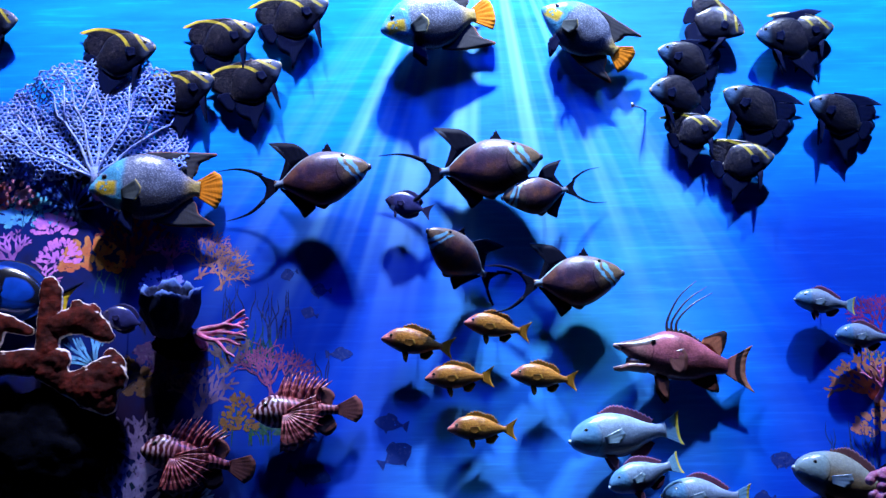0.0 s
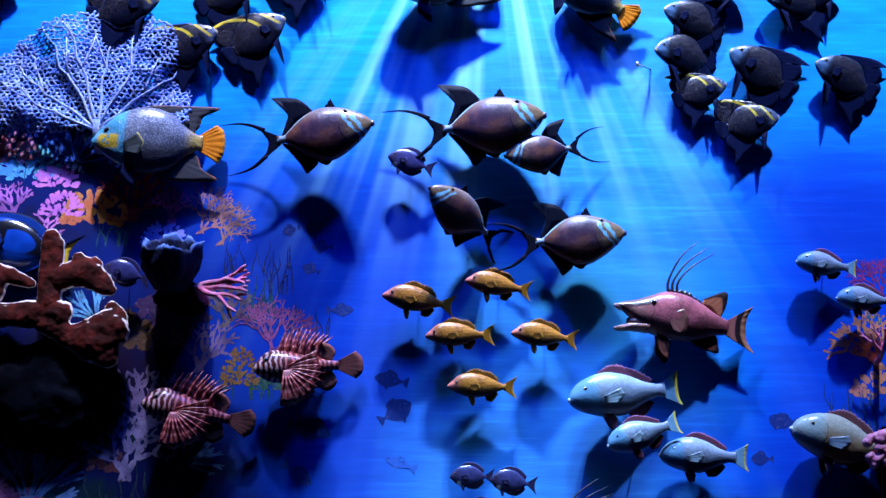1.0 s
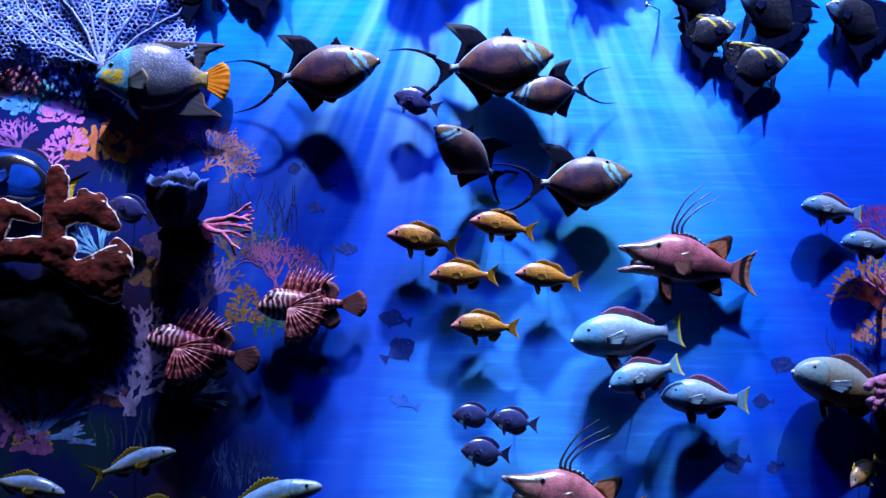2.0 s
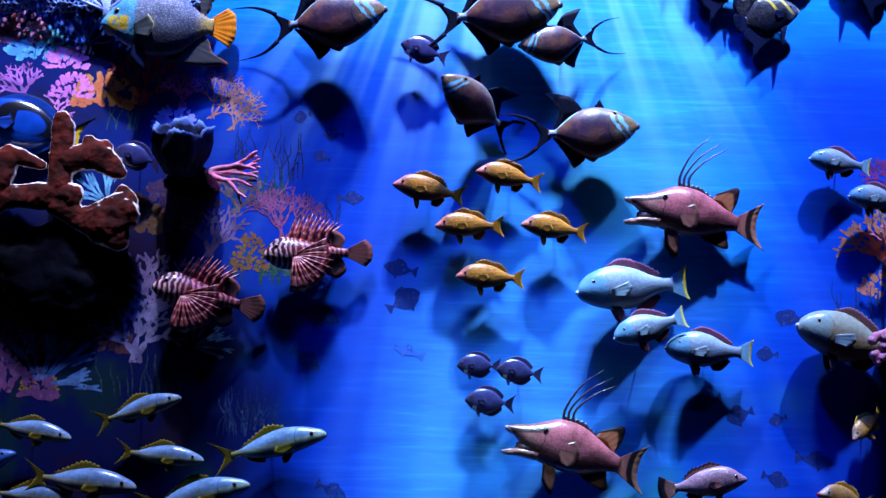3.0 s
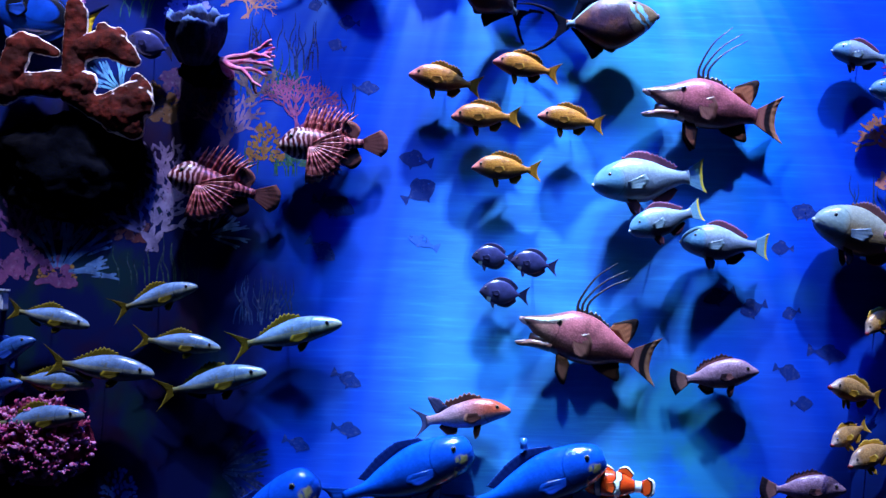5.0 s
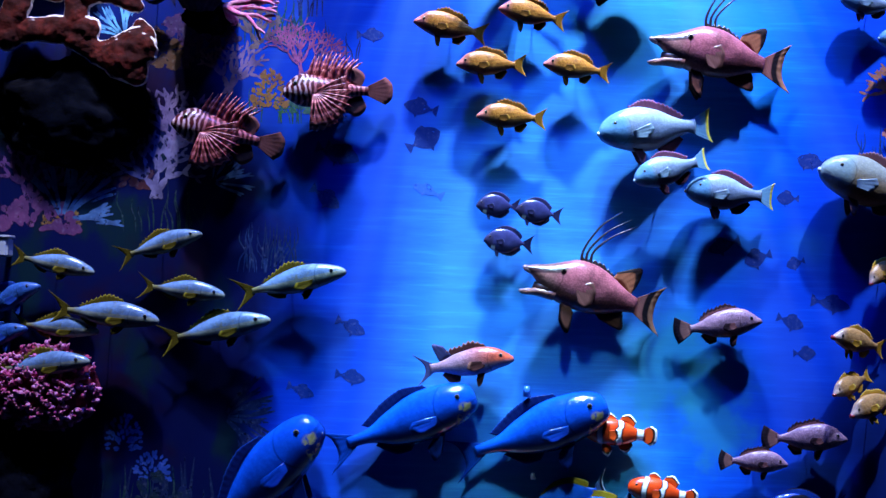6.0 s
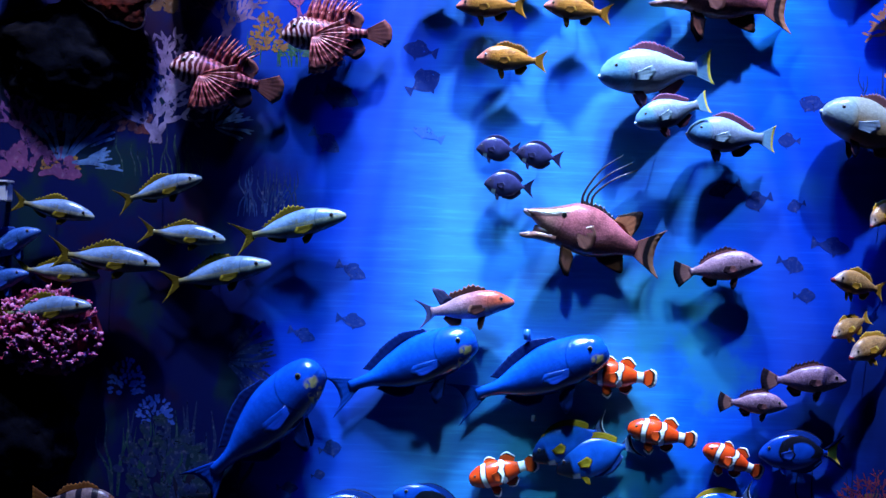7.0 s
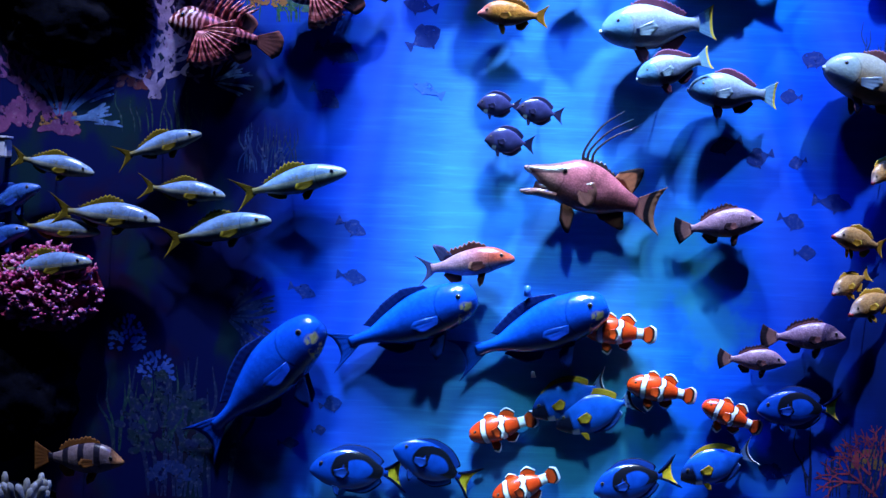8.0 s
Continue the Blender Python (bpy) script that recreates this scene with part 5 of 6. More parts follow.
# ---- the model fish ----
fish("young_angelfish", -1.426, 3.999, 0.048, 0.343, 11.1, 10, "angelfish shoal")
fish("young_angelfish", -0.962, 4.063, 0.048, 0.305, 22.6, 8, "angelfish shoal")
fish("young_angelfish", -1.136, 3.810, 0.048, 0.313, 28.0, 8, "angelfish shoal")
fish("young_angelfish", -0.835, 3.854, 0.048, 0.320, 36.6, 5, "angelfish shoal")
fish("young_angelfish", -0.644, 4.168, 0.048, 0.331, 28.3, 6, "angelfish shoal")
fish("young_angelfish", 1.236, 4.109, 0.048, 0.278, -23.6, 8, "angelfish shoal")
fish("french_angelfish", 1.568, 4.029, 0.046, 0.321, 176.4, 10, "angelfish shoal")
fish("french_angelfish", 1.101, 3.926, 0.046, 0.287, 157.9, 10, "angelfish shoal")
fish("french_angelfish", 1.059, 3.764, 0.046, 0.303, 175.2, 18, "angelfish shoal")
fish("young_angelfish", 1.111, 3.589, 0.048, 0.242, 18.8, 5, "angelfish shoal")
fish("french_angelfish", 1.382, 3.685, 0.046, 0.330, 144.1, 8, "angelfish shoal")
fish("young_angelfish", 1.311, 3.445, 0.048, 0.273, 12.8, 5, "angelfish shoal")
fish("french_angelfish", 1.751, 3.651, 0.046, 0.305, 152.1, 10, "angelfish shoal")
fish("young_angelfish", 1.640, 4.060, 0.030, 0.270, 14.0, 5, "angelfish shoal")
fish("young_angelfish", -2.040, 4.150, 0.048, 0.310, 12.0, 8, "angelfish shoal")
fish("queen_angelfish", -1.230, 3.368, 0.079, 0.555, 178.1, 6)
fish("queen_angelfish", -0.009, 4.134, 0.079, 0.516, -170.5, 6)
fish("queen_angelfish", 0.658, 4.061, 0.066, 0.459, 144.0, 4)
fish("queen_triggerfish", -0.565, 3.389, 0.115, 0.511, 6.4, 4, "triggerfish group")
fish("queen_triggerfish", 0.153, 3.438, 0.090, 0.544, 4.1, 4, "triggerfish group")
fish("queen_triggerfish", 0.433, 3.314, 0.090, 0.358, -167.3, 8, "triggerfish group")
fish("queen_triggerfish", 0.091, 3.025, 0.090, 0.396, 149.2, 25, "triggerfish group")
fish("queen_triggerfish", 0.517, 2.928, 0.090, 0.462, 2.0, 4, "triggerfish group")
fish("surgeonfish", -0.144, 3.271, 0.062, 0.207, 161.0, 0)
fish("schoolmaster_snapper", -0.110, 2.669, 0.065, 0.309, 170.1, 4, "snapper shoal")
fish("schoolmaster_snapper", 0.222, 2.731, 0.065, 0.284, 169.7, 4, "snapper shoal")
fish("schoolmaster_snapper", 0.060, 2.522, 0.065, 0.289, 179.9, 4, "snapper shoal")
fish("schoolmaster_snapper", 0.410, 2.516, 0.065, 0.281, 172.7, 4, "snapper shoal")
fish("schoolmaster_snapper", 0.149, 2.308, 0.065, 0.288, 177.6, 4, "snapper shoal")
fish("hogfish", 0.987, 2.587, 0.073, 0.575, 170.0, 4)
fish("hogfish", 0.498, 1.615, 0.073, 0.578, 163.8, 4)
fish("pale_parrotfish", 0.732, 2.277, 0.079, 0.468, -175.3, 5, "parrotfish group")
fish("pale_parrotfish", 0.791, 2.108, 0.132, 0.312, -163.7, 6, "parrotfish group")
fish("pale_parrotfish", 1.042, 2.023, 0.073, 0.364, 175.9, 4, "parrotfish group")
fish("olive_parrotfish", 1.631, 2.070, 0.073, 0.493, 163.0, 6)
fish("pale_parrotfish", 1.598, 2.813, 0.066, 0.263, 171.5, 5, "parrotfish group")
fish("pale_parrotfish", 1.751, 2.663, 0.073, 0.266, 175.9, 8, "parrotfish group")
fish("lionfish", -0.564, 2.394, 0.073, 0.445, -178.0, 8, "lionfish pair")
fish("lionfish", -1.004, 2.203, 0.086, 0.461, 167.8, 8, "lionfish pair")
fish("surgeonfish", 0.104, 1.944, 0.062, 0.179, 178.7, 4, "surgeonfish trio")
fish("surgeonfish", 0.269, 1.921, 0.066, 0.190, 172.0, 4, "surgeonfish trio")
fish("surgeonfish", 0.150, 1.798, 0.062, 0.201, 174.5, 4, "surgeonfish trio")
fish("soldierfish", -0.015, 1.298, 0.066, 0.407, 10.6, 2)
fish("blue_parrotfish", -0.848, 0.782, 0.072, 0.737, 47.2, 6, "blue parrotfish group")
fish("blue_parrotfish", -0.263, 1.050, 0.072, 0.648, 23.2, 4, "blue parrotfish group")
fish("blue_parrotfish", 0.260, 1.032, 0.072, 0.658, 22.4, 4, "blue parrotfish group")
fish("yellowtail_snapper", -1.707, 1.652, 0.079, 0.363, -8.9, 4, "yellowtail shoal")
fish("yellowtail_snapper", -1.273, 1.739, 0.073, 0.372, 18.1, 4, "yellowtail shoal")
fish("yellowtail_snapper", -1.173, 1.560, 0.079, 0.364, -4.1, 4, "yellowtail shoal")
fish("yellowtail_snapper", -1.477, 1.454, 0.112, 0.462, -4.0, 4, "yellowtail shoal")
fish("yellowtail_snapper", -1.684, 1.393, 0.079, 0.368, -2.2, 4, "yellowtail shoal")
fish("yellowtail_snapper", -1.726, 1.238, 0.132, 0.424, 8.3, 4, "yellowtail shoal")
fish("yellowtail_snapper", -1.032, 1.403, 0.079, 0.469, 13.4, 4, "yellowtail shoal")
fish("yellowtail_snapper", -0.735, 1.604, 0.073, 0.475, 14.5, 4, "yellowtail shoal")
fish("creole_wrasse", -1.905, 1.488, 0.073, 0.340, 27.9, 4)
fish("creole_wrasse", -1.936, 1.338, 0.079, 0.299, 21.6, 4)
fish("coney", 1.012, 1.487, 0.055, 0.343, 10.2, 4, "coney trio")
fish("coney", 1.371, 1.044, 0.055, 0.327, 3.1, 4, "coney trio")
fish("coney", 1.168, 0.942, 0.055, 0.266, -0.1, 4, "coney trio")
fish("grunt", 1.572, 1.437, 0.073, 0.273, 167.7, 24, "grunt shoal")
fish("grunt", 1.545, 1.269, 0.079, 0.222, -157.4, 28, "grunt shoal")
fish("grunt", 1.639, 1.193, 0.086, 0.270, -160.9, 24, "grunt shoal")
fish("grunt", 1.670, 1.735, 0.073, 0.213, -142.3, 24, "grunt shoal")
fish("clownfish", 0.162, 0.631, 0.045, 0.288, -163.5, 2, "clownfish group")
fish("clownfish", 0.624, 1.038, 0.045, 0.297, 175.6, 2, "clownfish group")
fish("clownfish", 0.803, 0.804, 0.045, 0.283, 170.0, 2, "clownfish group")
fish("clownfish", 1.094, 0.705, 0.045, 0.260, 157.7, 2, "clownfish group")
fish("clownfish", 0.261, 0.389, 0.045, 0.287, -156.9, 2, "clownfish group")
fish("regal_tang", -0.432, 0.431, 0.045, 0.390, 176.8, 4, "tang group")
fish("regal_tang", -0.115, 0.465, 0.045, 0.363, 155.0, 6, "tang group")
fish("regal_tang", 0.709, 0.427, 0.045, 0.351, -166.5, 4, "tang group")
fish("regal_tang", 1.364, 0.747, 0.045, 0.342, -178.9, 4, "tang group")
fish("powder_tang", 0.434, 0.761, 0.048, 0.346, -157.2, 4, "tang group")
fish("powder_tang", 0.544, 0.709, 0.048, 0.362, -160.4, 4, "tang group")
fish("powder_tang", 1.043, 0.509, 0.048, 0.327, -159.7, 4, "tang group")
fish("barred_bass", -1.573, 0.452, 0.086, 0.377, 0.2, 4)
fish("regal_tang", -1.811, 2.917, 0.045, 0.503, 168.5, 4)
fish("surgeonfish", -1.335, 2.787, 0.073, 0.204, 164.6, 4)


# ---- modelled corals, sponges and rocks before the wall ----
def coral_paint(name, low, high, rough=0.6, scale=22.0, spread=(0.4, 0.65), spec=0.2):
    n = Nodes(name, rough, spec=spec)
    c = n.mix(n.ramp(n.noise(scale, 5), *spread), low, high)
    n.bump(n.noise(scale * 4, 5), 0.7, 0.006)
    return n.done(worn(n, c, 0.4, scale * 0.5))


# Rocks kept near black; the dark of the unlit corners is in this colour.
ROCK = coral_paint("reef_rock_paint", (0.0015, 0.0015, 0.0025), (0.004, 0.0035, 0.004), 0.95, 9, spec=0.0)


def reef_rock(x, z, w, h, d, seed, label):
    """A rough lump of artificial reef fixed to the wall."""
    bm = bmesh.new()
    bmesh.ops.create_icosphere(bm, subdivisions=5, radius=1.0)
    shift = Vector((seed * 3.1, seed * 1.7, 0))
    for v in bm.verts:
        p = v.co.copy()
        k = 1 + 0.28 * noise.noise(p * 1.6 + shift) + 0.16 * noise.noise(p * 4.2 + shift) + 0.07 * noise.noise(p * 11 + shift)
        v.co = Vector((p.x * w / 2, p.y * d, p.z * h / 2)) * k
    me = bpy.data.meshes.new("reef_rock")
    bm.to_mesh(me)
    bm.free()
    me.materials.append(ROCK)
    me.polygons.foreach_set("use_smooth", [True] * len(me.polygons))
    ob = tagged(new("reef_rock", me), label, "rock")
    ob.matrix_basis = pose(x, WALL - d * 0.35, z)
    return ob


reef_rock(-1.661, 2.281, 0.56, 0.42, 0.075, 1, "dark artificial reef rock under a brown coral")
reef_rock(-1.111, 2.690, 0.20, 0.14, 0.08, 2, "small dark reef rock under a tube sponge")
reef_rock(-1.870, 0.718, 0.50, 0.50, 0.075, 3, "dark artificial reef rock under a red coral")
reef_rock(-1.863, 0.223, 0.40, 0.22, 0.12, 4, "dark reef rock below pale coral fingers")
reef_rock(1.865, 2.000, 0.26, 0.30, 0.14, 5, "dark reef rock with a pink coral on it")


def sea_fan(x, z, size):
    """A lacy fan: veins that spread from its foot, and a net of fine meshes between them."""
    thing = tagged(new("sea_fan"), "large lacy blue-violet sea fan on the reef", "sea fan")
    thing.matrix_basis = pose(x, WALL - 0.075, z)
    net = coral_paint("sea_fan_net", (0.16, 0.30, 0.85), (0.42, 0.54, 0.95), 0.6, 30)
    vein = coral_paint("sea_fan_vein", (0.26, 0.36, 0.75), (0.50, 0.58, 0.90), 0.6, 30)
    reach = smooth([Vector((0.72, 0, 0)), Vector((0.80, 0, 0)), Vector((1.0, 0, 0)), Vector((1.08, 0, 0)), Vector((1.02, 0, 0)), Vector((1.06, 0, 0)), Vector((1.14, 0, 0)), Vector((1.0, 0, 0))], 64)

    def limit(a):
        u = (a - radians(5)) / radians(175)
        if u < 0 or u > 1:
            return 0.0
        return size * reach[int(u * 63)].x * (1 + 0.05 * noise.noise(Vector((a * 9, 3, 0))))

    def depth(px, pz):
        a = math.atan2(pz, px)
        r = math.hypot(px, pz)
        return 0.035 * r / size - 0.040 * math.sin(a * 7.0 + 0.6) * r / size - 0.012 * noise.noise(Vector((px * 14, pz * 14, 0)))

    cell, jitter = 0.0142, {}
    h = Heap()

    def knot(i, j):
        if (i, j) not in jitter:
            jitter[i, j] = random.uniform(-0.42, 0.42), random.uniform(-0.42, 0.42)
        px = (i * 0.866 + jitter[i, j][0]) * cell
        pz = (j * 1.3 + (0.5 if (i + j) % 2 else 0.0) + jitter[i, j][1]) * cell
        return px, pz

    def inside(px, pz):
        r = math.hypot(px, pz)
        return 0.05 < r < limit(math.atan2(pz, px))

    span = int(size * 1.3 / cell / 0.866)
    for i in range(-span, span):
        for j in range(0, int(size * 1.2 / cell / 1.3) + 1):
            a = knot(i, j)
            if not inside(*a):
                continue
            near = [(i + 1, j)]
            if (i + j) % 2:
                near.append((i, j + 1))
            for q in near:
                b = knot(*q)
                if not inside(*b):
                    continue
                pa, pb = Vector((a[0], depth(*a), a[1])), Vector((b[0], depth(*b), b[1]))
                rad = 0.0046 + 0.0034 * noise.noise(pa * 30)
                h.add(*tube([pa, (pa + pb) / 2 + Vector((0, -0.002, 0)), pb], [rad * 1.15, rad, rad * 1.15], 5))
    tagged(part("net", h.mesh("net", net), thing, "fine lacy mesh of the fan"), kind="stuff")
    for a0 in (22, 44, 68, 84, 102, 120, 138, 158):
        path, a = [], radians(a0)
        for k in range(12):
            r = size * (0.03 + 0.085 * k)
            if r > limit(a) * 0.97:
                break
            a += radians(random.uniform(-3, 3))
            px, pz = math.cos(a) * r, math.sin(a) * r
            path.append(Vector((px, depth(px, pz) - 0.006, pz)))
        part("vein", mesh_of("vein", *tube(path, [0.0075 - 0.0004 * k for k in range(len(path))], 7), vein), thing)
        mid = path[len(path) // 2]
        side = radians(a0 + random.choice((-26, 26)))
        fork = [mid + Vector((math.cos(side) * q, 0, math.sin(side) * q)) * size * 0.1 for q in range(4)]
        fork = [Vector((p.x, depth(p.x, p.z) - 0.006, p.z)) for p in fork if inside(p.x, p.z)]
        if len(fork) > 2:
            part("vein", mesh_of("vein", *tube(fork, [0.005, 0.0045, 0.004, 0.003][:len(fork)], 6), vein), thing)
    part("foot", mesh_of("foot", *tube([Vector((0, 0.14, -0.08)), Vector((0, 0.02, -0.03)), Vector((0, -0.01, 0.05))], [0.03, 0.025, 0.018], 10), vein), thing)


random.seed(5)
sea_fan(-1.496, 3.415, 0.56)


def lumps(name, balls, mat, label, category, x, z, off, voxel=0.007, rough=0.012, flat=0.75, parent=None):
    """A solid coral grown together from rounded limbs: each limb runs between two points with two radii."""
    bm = bmesh.new()
    for ax, az, ar, bx, bz, br in balls:
        steps = max(2, int(math.hypot(bx - ax, bz - az) / (min(ar, br) * 0.45)) + 1)
        for i in range(steps):
            u = i / (steps - 1)
            m = Matrix.Translation((ax + (bx - ax) * u, 0, az + (bz - az) * u)) @ Matrix.Diagonal((1, flat, 1, 1))
            bmesh.ops.create_icosphere(bm, subdivisions=2, radius=ar + (br - ar) * u, matrix=m)
    me = bpy.data.meshes.new(name)
    bm.to_mesh(me)
    bm.free()
    me.materials.append(mat)
    ob = tagged(new(name, me), label, category)
    ob.parent = parent
    ob.matrix_basis = pose(x, WALL - off, z) if parent is None else pose(x, off, z)
    joined = ob.modifiers.new("grown", "REMESH")
    joined.mode, joined.voxel_size, joined.use_smooth_shade = "VOXEL", voxel, True
    for scale, strength in ((0.06, rough * 1.7), (0.014, rough * 0.35)):
        tex = bpy.data.textures.new("knobs", "CLOUDS")
        tex.noise_scale = scale
        d = ob.modifiers.new("knobs", "DISPLACE")
        d.texture, d.strength, d.mid_level, d.texture_coords = tex, strength, 0.5, "LOCAL"
    return ob


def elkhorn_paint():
    """Red-brown plates with pale edges; rim and top light is painted into them."""
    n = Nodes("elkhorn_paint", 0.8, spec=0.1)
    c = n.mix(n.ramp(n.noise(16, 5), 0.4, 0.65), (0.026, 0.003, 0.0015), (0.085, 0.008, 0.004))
    # Backlit rims and lit tops, painted pale by surface direction.
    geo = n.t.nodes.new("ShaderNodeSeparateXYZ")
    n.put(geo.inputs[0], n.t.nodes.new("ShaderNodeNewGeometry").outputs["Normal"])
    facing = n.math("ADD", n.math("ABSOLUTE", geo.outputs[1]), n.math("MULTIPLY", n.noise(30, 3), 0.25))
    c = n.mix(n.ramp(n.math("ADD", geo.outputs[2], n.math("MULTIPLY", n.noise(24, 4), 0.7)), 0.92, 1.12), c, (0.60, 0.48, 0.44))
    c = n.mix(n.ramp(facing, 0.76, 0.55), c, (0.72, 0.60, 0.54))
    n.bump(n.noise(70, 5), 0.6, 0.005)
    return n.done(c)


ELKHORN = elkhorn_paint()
PX = 0.00225
elkhorn = tagged(new("elkhorn_coral"), "chunky red-brown elkhorn coral on dark reef rock", "coral")
elkhorn_at = (-1.626, 2.657)
elkhorn.matrix_basis = pose(elkhorn_at[0], WALL - 0.10, elkhorn_at[1])
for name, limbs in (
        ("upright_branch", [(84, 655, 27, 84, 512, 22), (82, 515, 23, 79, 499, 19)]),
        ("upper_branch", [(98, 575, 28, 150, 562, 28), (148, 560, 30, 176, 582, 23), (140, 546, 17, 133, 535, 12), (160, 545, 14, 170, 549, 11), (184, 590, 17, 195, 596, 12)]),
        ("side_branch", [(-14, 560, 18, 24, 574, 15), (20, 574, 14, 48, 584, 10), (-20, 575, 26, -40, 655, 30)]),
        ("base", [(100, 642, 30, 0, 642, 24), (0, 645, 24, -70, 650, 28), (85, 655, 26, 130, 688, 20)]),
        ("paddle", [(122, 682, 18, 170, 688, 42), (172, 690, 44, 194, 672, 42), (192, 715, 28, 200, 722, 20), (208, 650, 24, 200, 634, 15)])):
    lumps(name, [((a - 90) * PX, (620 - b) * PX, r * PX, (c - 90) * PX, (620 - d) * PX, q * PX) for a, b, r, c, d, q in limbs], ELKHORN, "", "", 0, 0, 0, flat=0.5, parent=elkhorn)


def tube_sponge(x, z, off, r, h):
    """An open, ruffled barrel with a thick wall."""
    thing_mesh = Heap()
    verts, faces = [], []
    rows = [(0.55, -1.0), (0.80, -0.6), (0.95, -0.1), (1.02, 0.45), (1.04, 0.85), (0.98, 1.0), (0.86, 0.9), (0.78, 0.4), (0.6, -0.1), (0.02, -0.25)]
    n = 72
    for i, (rad, up) in enumerate(rows):
        for k in range(n):
            a = k / n * math.tau
            rib = 1 + 0.16 * noise.noise(Vector((math.cos(a) * 5, math.sin(a) * 5, up))) + 0.26 * noise.noise(Vector((math.cos(a) * 2, math.sin(a) * 2, up * 2)))
            lip = 0.10 * math.sin(a * 4 + 1) + 0.16 * noise.noise(Vector((math.cos(a) * 7, math.sin(a) * 7, 2))) + 0.34 * noise.noise(Vector((math.cos(a) * 3, math.sin(a) * 3, 7))) if up > 0.3 else 0
            verts.append((math.cos(a) * rad * rib * r, math.sin(a) * rad * rib * r, (up + lip) * h / 2))
    for i in range(len(rows) - 1):
        for k in range(n):
            faces.append((i * n + k, i * n + (k + 1) % n, (i + 1) * n + (k + 1) % n, (i + 1) * n + k))
    thing_mesh.add(verts, faces)
    n = Nodes("sponge_paint", 0.7, spec=0.1)
    c = n.mix(n.ramp(n.noise(20, 5), 0.4, 0.65), (0.006, 0.008, 0.026), (0.016, 0.022, 0.062))
    # Lamp light on the rim, brushed in as paler blue.
    c = n.mix(n.ramp(n.math("ADD", n.z, n.math("MULTIPLY", n.noise(40, 3), 0.03)), 0.095, 0.125), c, (0.10, 0.18, 0.42))
    n.bump(n.noise(70, 5), 0.7, 0.006)
    mat = n.done(c)
    ob = tagged(new("tube_sponge", thing_mesh.mesh("tube_sponge", mat)), "dark blue ruffled barrel sponge with open rim", "sponge")
    ob.matrix_basis = pose(x, WALL - off, z, 24, 6, 0)


tube_sponge(-1.134, 2.802, 0.14, 0.115, 0.20)


def twig(heap, p, d, reach, rad, depth):
    q = p + d * reach
    bow = Vector((random.uniform(-1, 1), random.uniform(-0.6, 0.4), random.uniform(-1, 1))) * reach * 0.12
    path = smooth([p, (p + q) / 2 + bow, q], 6)
    heap.add(*tube(path, [rad * (1 - 0.25 * i / 5) for i in range(6)], 7))
    if depth:
        for s in (-1, 1):
            turn = Euler((random.uniform(-0.4, 0.4), s * random.uniform(0.18, 0.42), 0)).to_matrix()
            twig(heap, q, turn @ d, reach * random.uniform(0.6, 0.85), rad * 0.74, depth - 1)


def branch_coral(x, z, off, stems, reach, rad, depth, mat, label):
    h = Heap()
    for a in stems:
        twig(h, Vector((0, 0, 0)), Vector((math.cos(radians(a)), -0.25, math.sin(radians(a)))), reach, rad, depth)
    h.add(*tube([Vector((0, off + 0.01, -0.03)), Vector((0, off * 0.5, -0.02)), Vector((0, 0, 0))], [rad * 1.8, rad * 1.6, rad * 1.4], 8))
    ob = tagged(new("branch_coral", h.mesh("branch_coral", mat)), label, "coral")
    fused = ob.modifiers.new("grown", "REMESH")
    fused.mode, fused.voxel_size, fused.use_smooth_shade = "VOXEL", 0.0028, True
    ob.matrix_basis = pose(x, WALL - off, z)
    return ob


random.seed(21)
PINK = coral_paint("pink_coral_paint", (0.70, 0.12, 0.24), (0.86, 0.34, 0.44), 0.6, 40)
branch_coral(-1.018, 2.714, 0.14, (10, -4, -26), 0.094, 0.0135, 2, PINK, "pink branching coral beside a dark sponge")


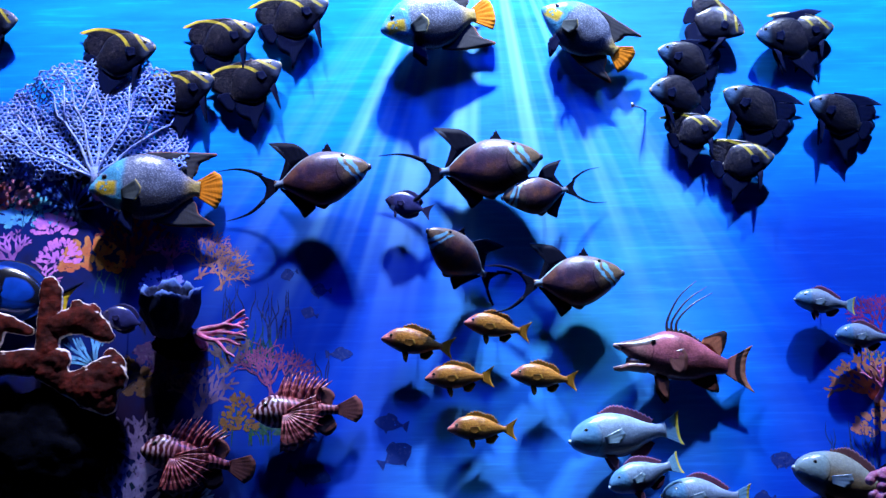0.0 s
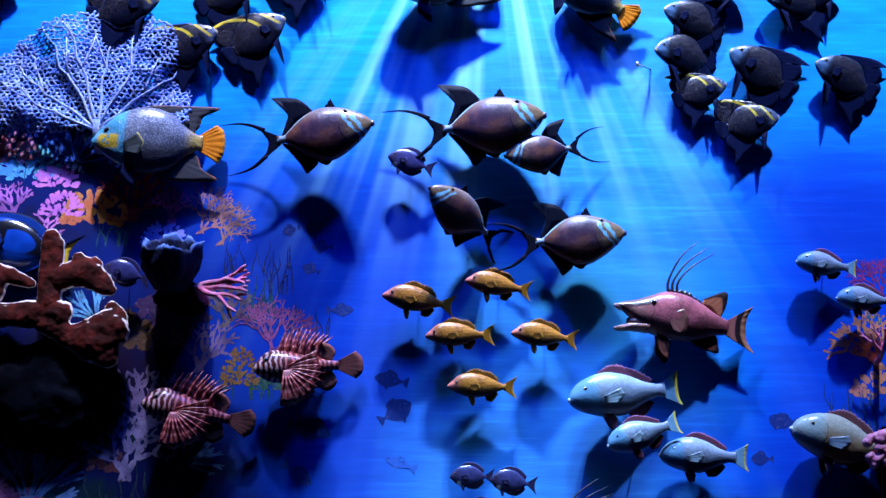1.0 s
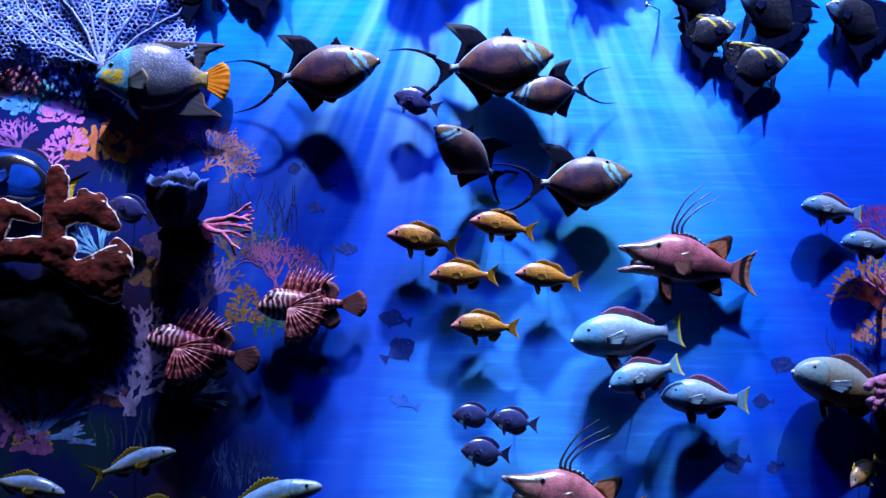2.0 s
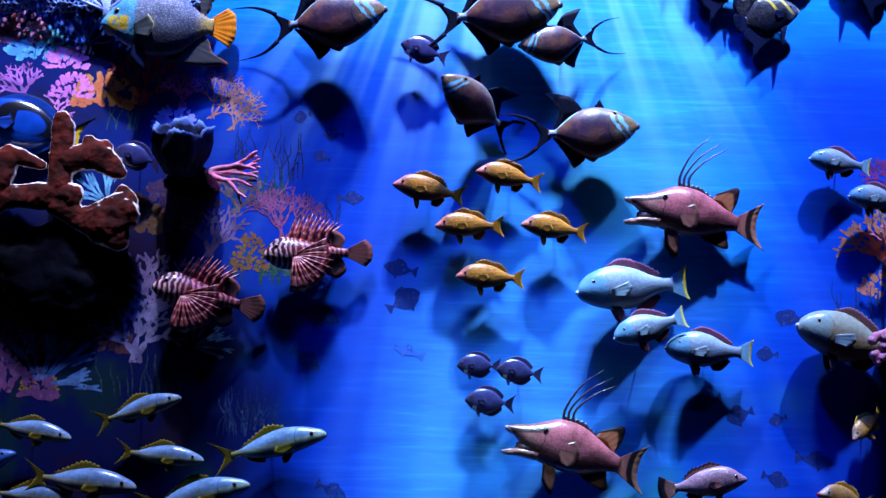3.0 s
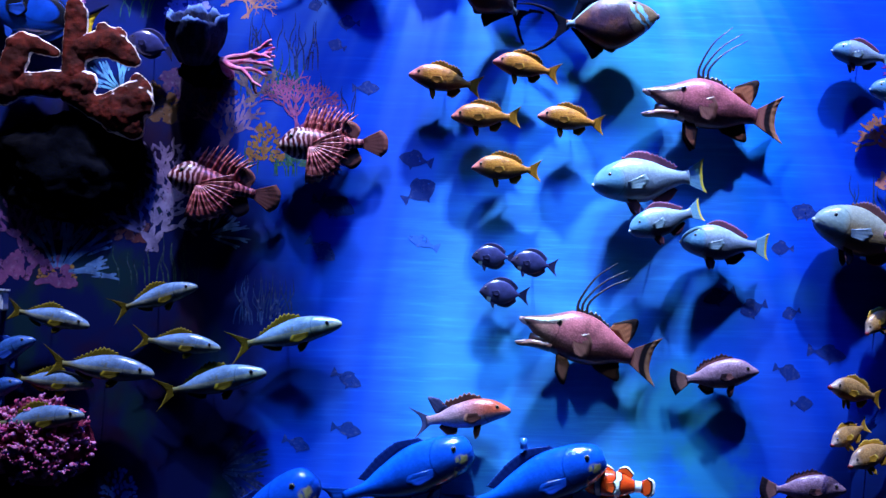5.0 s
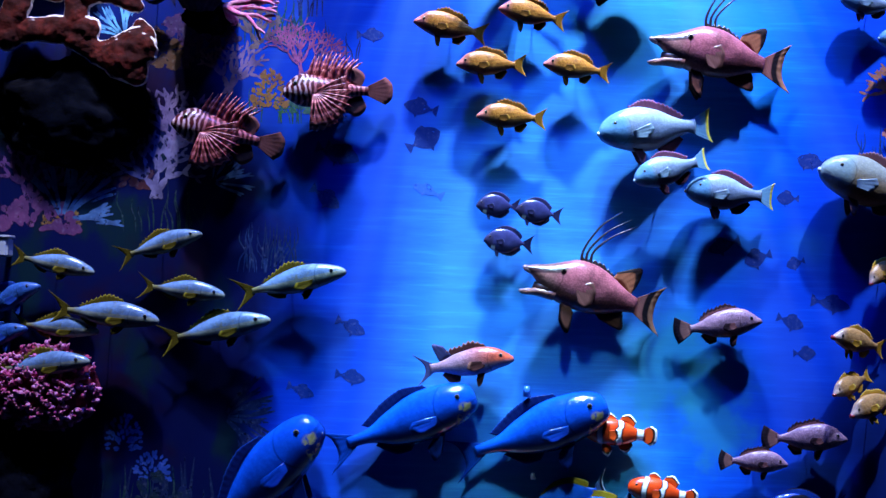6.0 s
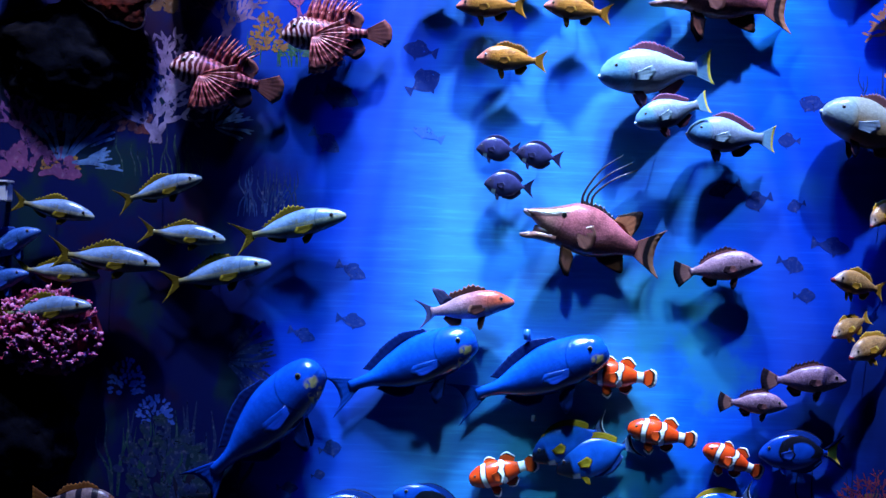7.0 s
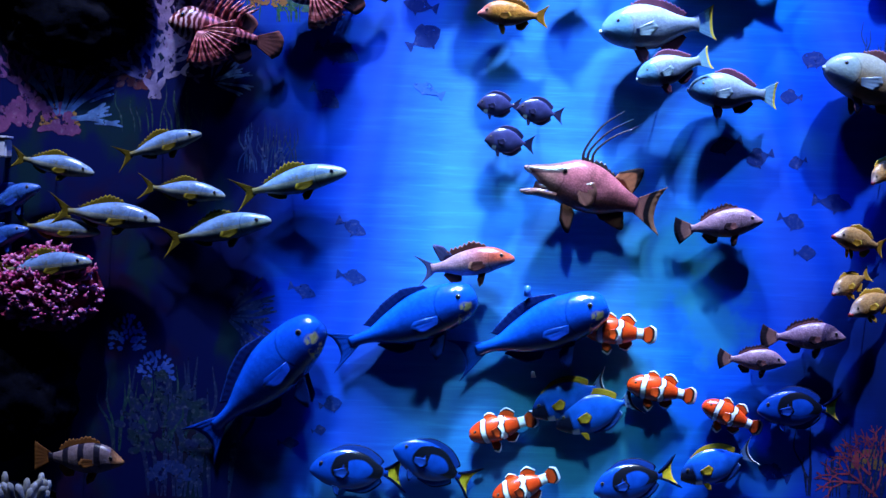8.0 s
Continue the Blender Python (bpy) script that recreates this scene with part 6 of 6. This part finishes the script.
def bush_coral(x, z, off, w, h, count):
    """A rounded bush of short forked tips round a darker heart."""
    thing = tagged(new("bush_coral"), "crimson bushy coral with pale pink tips", "coral")
    thing.matrix_basis = pose(x, WALL - off, z)
    core = coral_paint("bush_coral_core", (0.12, 0.006, 0.02), (0.28, 0.014, 0.05), 0.7, 30)
    bm = bmesh.new()
    bmesh.ops.create_icosphere(bm, subdivisions=4, radius=1.0)
    for v in bm.verts:
        k = 1 + 0.12 * noise.noise(v.co * 3)
        v.co = Vector((v.co.x * w * 0.44, v.co.y * 0.07, v.co.z * h * 0.44)) * k
    me = bpy.data.meshes.new("heart")
    bm.to_mesh(me)
    bm.free()
    me.materials.append(core)
    part("heart", me, thing)
    tips = Heap()
    for _ in range(count):
        a, r = random.uniform(0, math.tau), math.sqrt(random.random()) * 0.98
        nx, nz = math.cos(a) * r, math.sin(a) * r
        ny = -math.sqrt(max(0.0, 1 - r * r))
        p = Vector((nx * w * 0.44, ny * 0.07, nz * h * 0.44))
        d = Vector((nx * 0.8 + random.uniform(-0.5, 0.5), ny - 0.3, nz * 0.6 + random.uniform(0.0, 0.7))).normalized()
        g = random.uniform(0.020, 0.040)
        tips.add(*tube(smooth([p - d * 0.01, p + d * g * 0.5, p + d * g], 4), [0.008, 0.009, 0.011, 0.008], 6))
        side = Vector((random.uniform(-1, 1), -0.3, random.uniform(-0.2, 0.8))).normalized()
        tips.add(*tube([p + d * g * 0.6, p + d * g * 0.7 + side * 0.012, p + d * g * 0.8 + side * 0.022], [0.0045, 0.0045, 0.0035], 6))
    tagged(part("tip_growth", tips.mesh("tip_growth", coral_paint("bush_coral_tips", (0.42, 0.035, 0.12), (0.74, 0.28, 0.46), 0.55, 40)), thing, "pale pink branch tips"), kind="stuff")


bush_coral(-1.713, 1.145, 0.06, 0.50, 0.39, 250)


def finger_coral(x, z, off, count, mat, label, spread=0.09):
    thing = tagged(new("finger_coral"), label, "coral")
    thing.matrix_basis = pose(x, WALL - off, z)
    for i in range(count):
        p = Vector((random.uniform(-spread, spread), random.uniform(-0.05, 0.03), random.uniform(-0.10, 0.0)))
        d = Vector((p.x * 3 + random.uniform(-0.3, 0.3), random.uniform(-0.5, 0.0), 1)).normalized()
        g = random.uniform(0.07, 0.14)
        path = smooth([p, p + d * g * 0.5 + Vector((random.uniform(-0.01, 0.01), 0, 0)), p + d * g], 7)
        part("finger", mesh_of("finger", *tube(path, [0.011, 0.012, 0.013, 0.014, 0.015, 0.014, 0.007], 8), mat), thing)


finger_coral(-1.759, 0.322, 0.2, 30, coral_paint("finger_coral_paint", (0.30, 0.28, 0.20), (0.55, 0.52, 0.42), 0.6, 30), "clump of pale finger coral on dark rock")
PINK_LUMP = coral_paint("lump_coral_paint", (0.50, 0.12, 0.22), (0.72, 0.34, 0.40), 0.6, 40)
knobs = [(random.uniform(-0.05, 0.09), random.uniform(-0.10, 0.06), random.uniform(0.014, 0.024)) for _ in range(34)]
lumps("lump_coral", [(a, b, r, a + 0.008, b + 0.006, r * 0.9) for a, b, r in knobs], PINK_LUMP, "knobbly pink coral at the wall's edge", "coral", 1.722, 2.046, 0.16, 0.004, 0.005, 1.2)
branch_coral(1.790, 2.436, 0.08, (100, 130, 75), 0.05, 0.008, 2, PINK, "small pink branching coral before painted fans")


def lamp_housing(x, z, off):
    thing = tagged(new("lamp_housing"), "small white lamp housing mounted by the reef", "lamp")
    thing.matrix_basis = pose(x, WALL - off, z)
    white = plain("housing_white", (0.62, 0.62, 0.66), 0.4)
    bm = bmesh.new()
    bmesh.ops.create_cube(bm, size=1.0, matrix=Matrix.Diagonal((0.075, 0.07, 0.075, 1)))
    bmesh.ops.bevel(bm, geom=bm.edges[:], offset=0.006, segments=2, affect="EDGES")
    me = bpy.data.meshes.new("body")
    bm.to_mesh(me)
    bm.free()
    me.materials.append(white)
    part("body", me, thing)
    cap = bmesh.new()
    bmesh.ops.create_cube(cap, size=1.0, matrix=Matrix.Translation((0, 0, 0.044)) @ Matrix.Diagonal((0.085, 0.08, 0.010, 1)))
    bmesh.ops.bevel(cap, geom=cap.edges[:], offset=0.003, segments=2, affect="EDGES")
    lid = bpy.data.meshes.new("lid")
    cap.to_mesh(lid)
    cap.free()
    lid.materials.append(white)
    part("lid", lid, thing)
    arm = mesh_of("bracket", *tube([Vector((0, 0, 0)), Vector((0, off * 0.5, 0)), Vector((0, off + 0.01, 0))], [0.012] * 3, 8), STEEL)
    part("bracket", arm, thing, "steel bracket")


lamp_housing(-1.911, 1.711, 0.1)


def wall_pin(x, z, reach, dx, dz, r, mat, label):
    """A loose mounting pin with a round cap."""
    thing = tagged(new("wall_pin"), label, "pin")
    thing.matrix_basis = pose(x, WALL, z)
    tip = Vector((dx, -reach, dz))
    part("shaft", mesh_of("shaft", *tube([Vector((0, 0.01, 0)), tip * 0.5, tip], [r] * 3, 8), mat), thing)
    part("cap", mesh_of("cap", *tube([tip - Vector((0, 0, r * 3)), tip, tip + Vector((0, 0, r * 3))], [r * 1.8, r * 2.0, r * 1.8], 10), mat), thing)


wall_pin(0.918, 3.716, 0.06, -0.075, 0.0, 0.0035, STEEL, "thin steel mounting pin beside an angelfish")
wall_pin(0.262, 1.160, 0.08, -0.02, 0.035, 0.007, plain("blue_steel", (0.02, 0.12, 0.5), 0.3), "blue painted mounting pin above a parrotfish")
wall_pin(0.292, 0.833, 0.06, -0.015, 0.02, 0.004, STEEL, "short steel mounting pin above a tang")
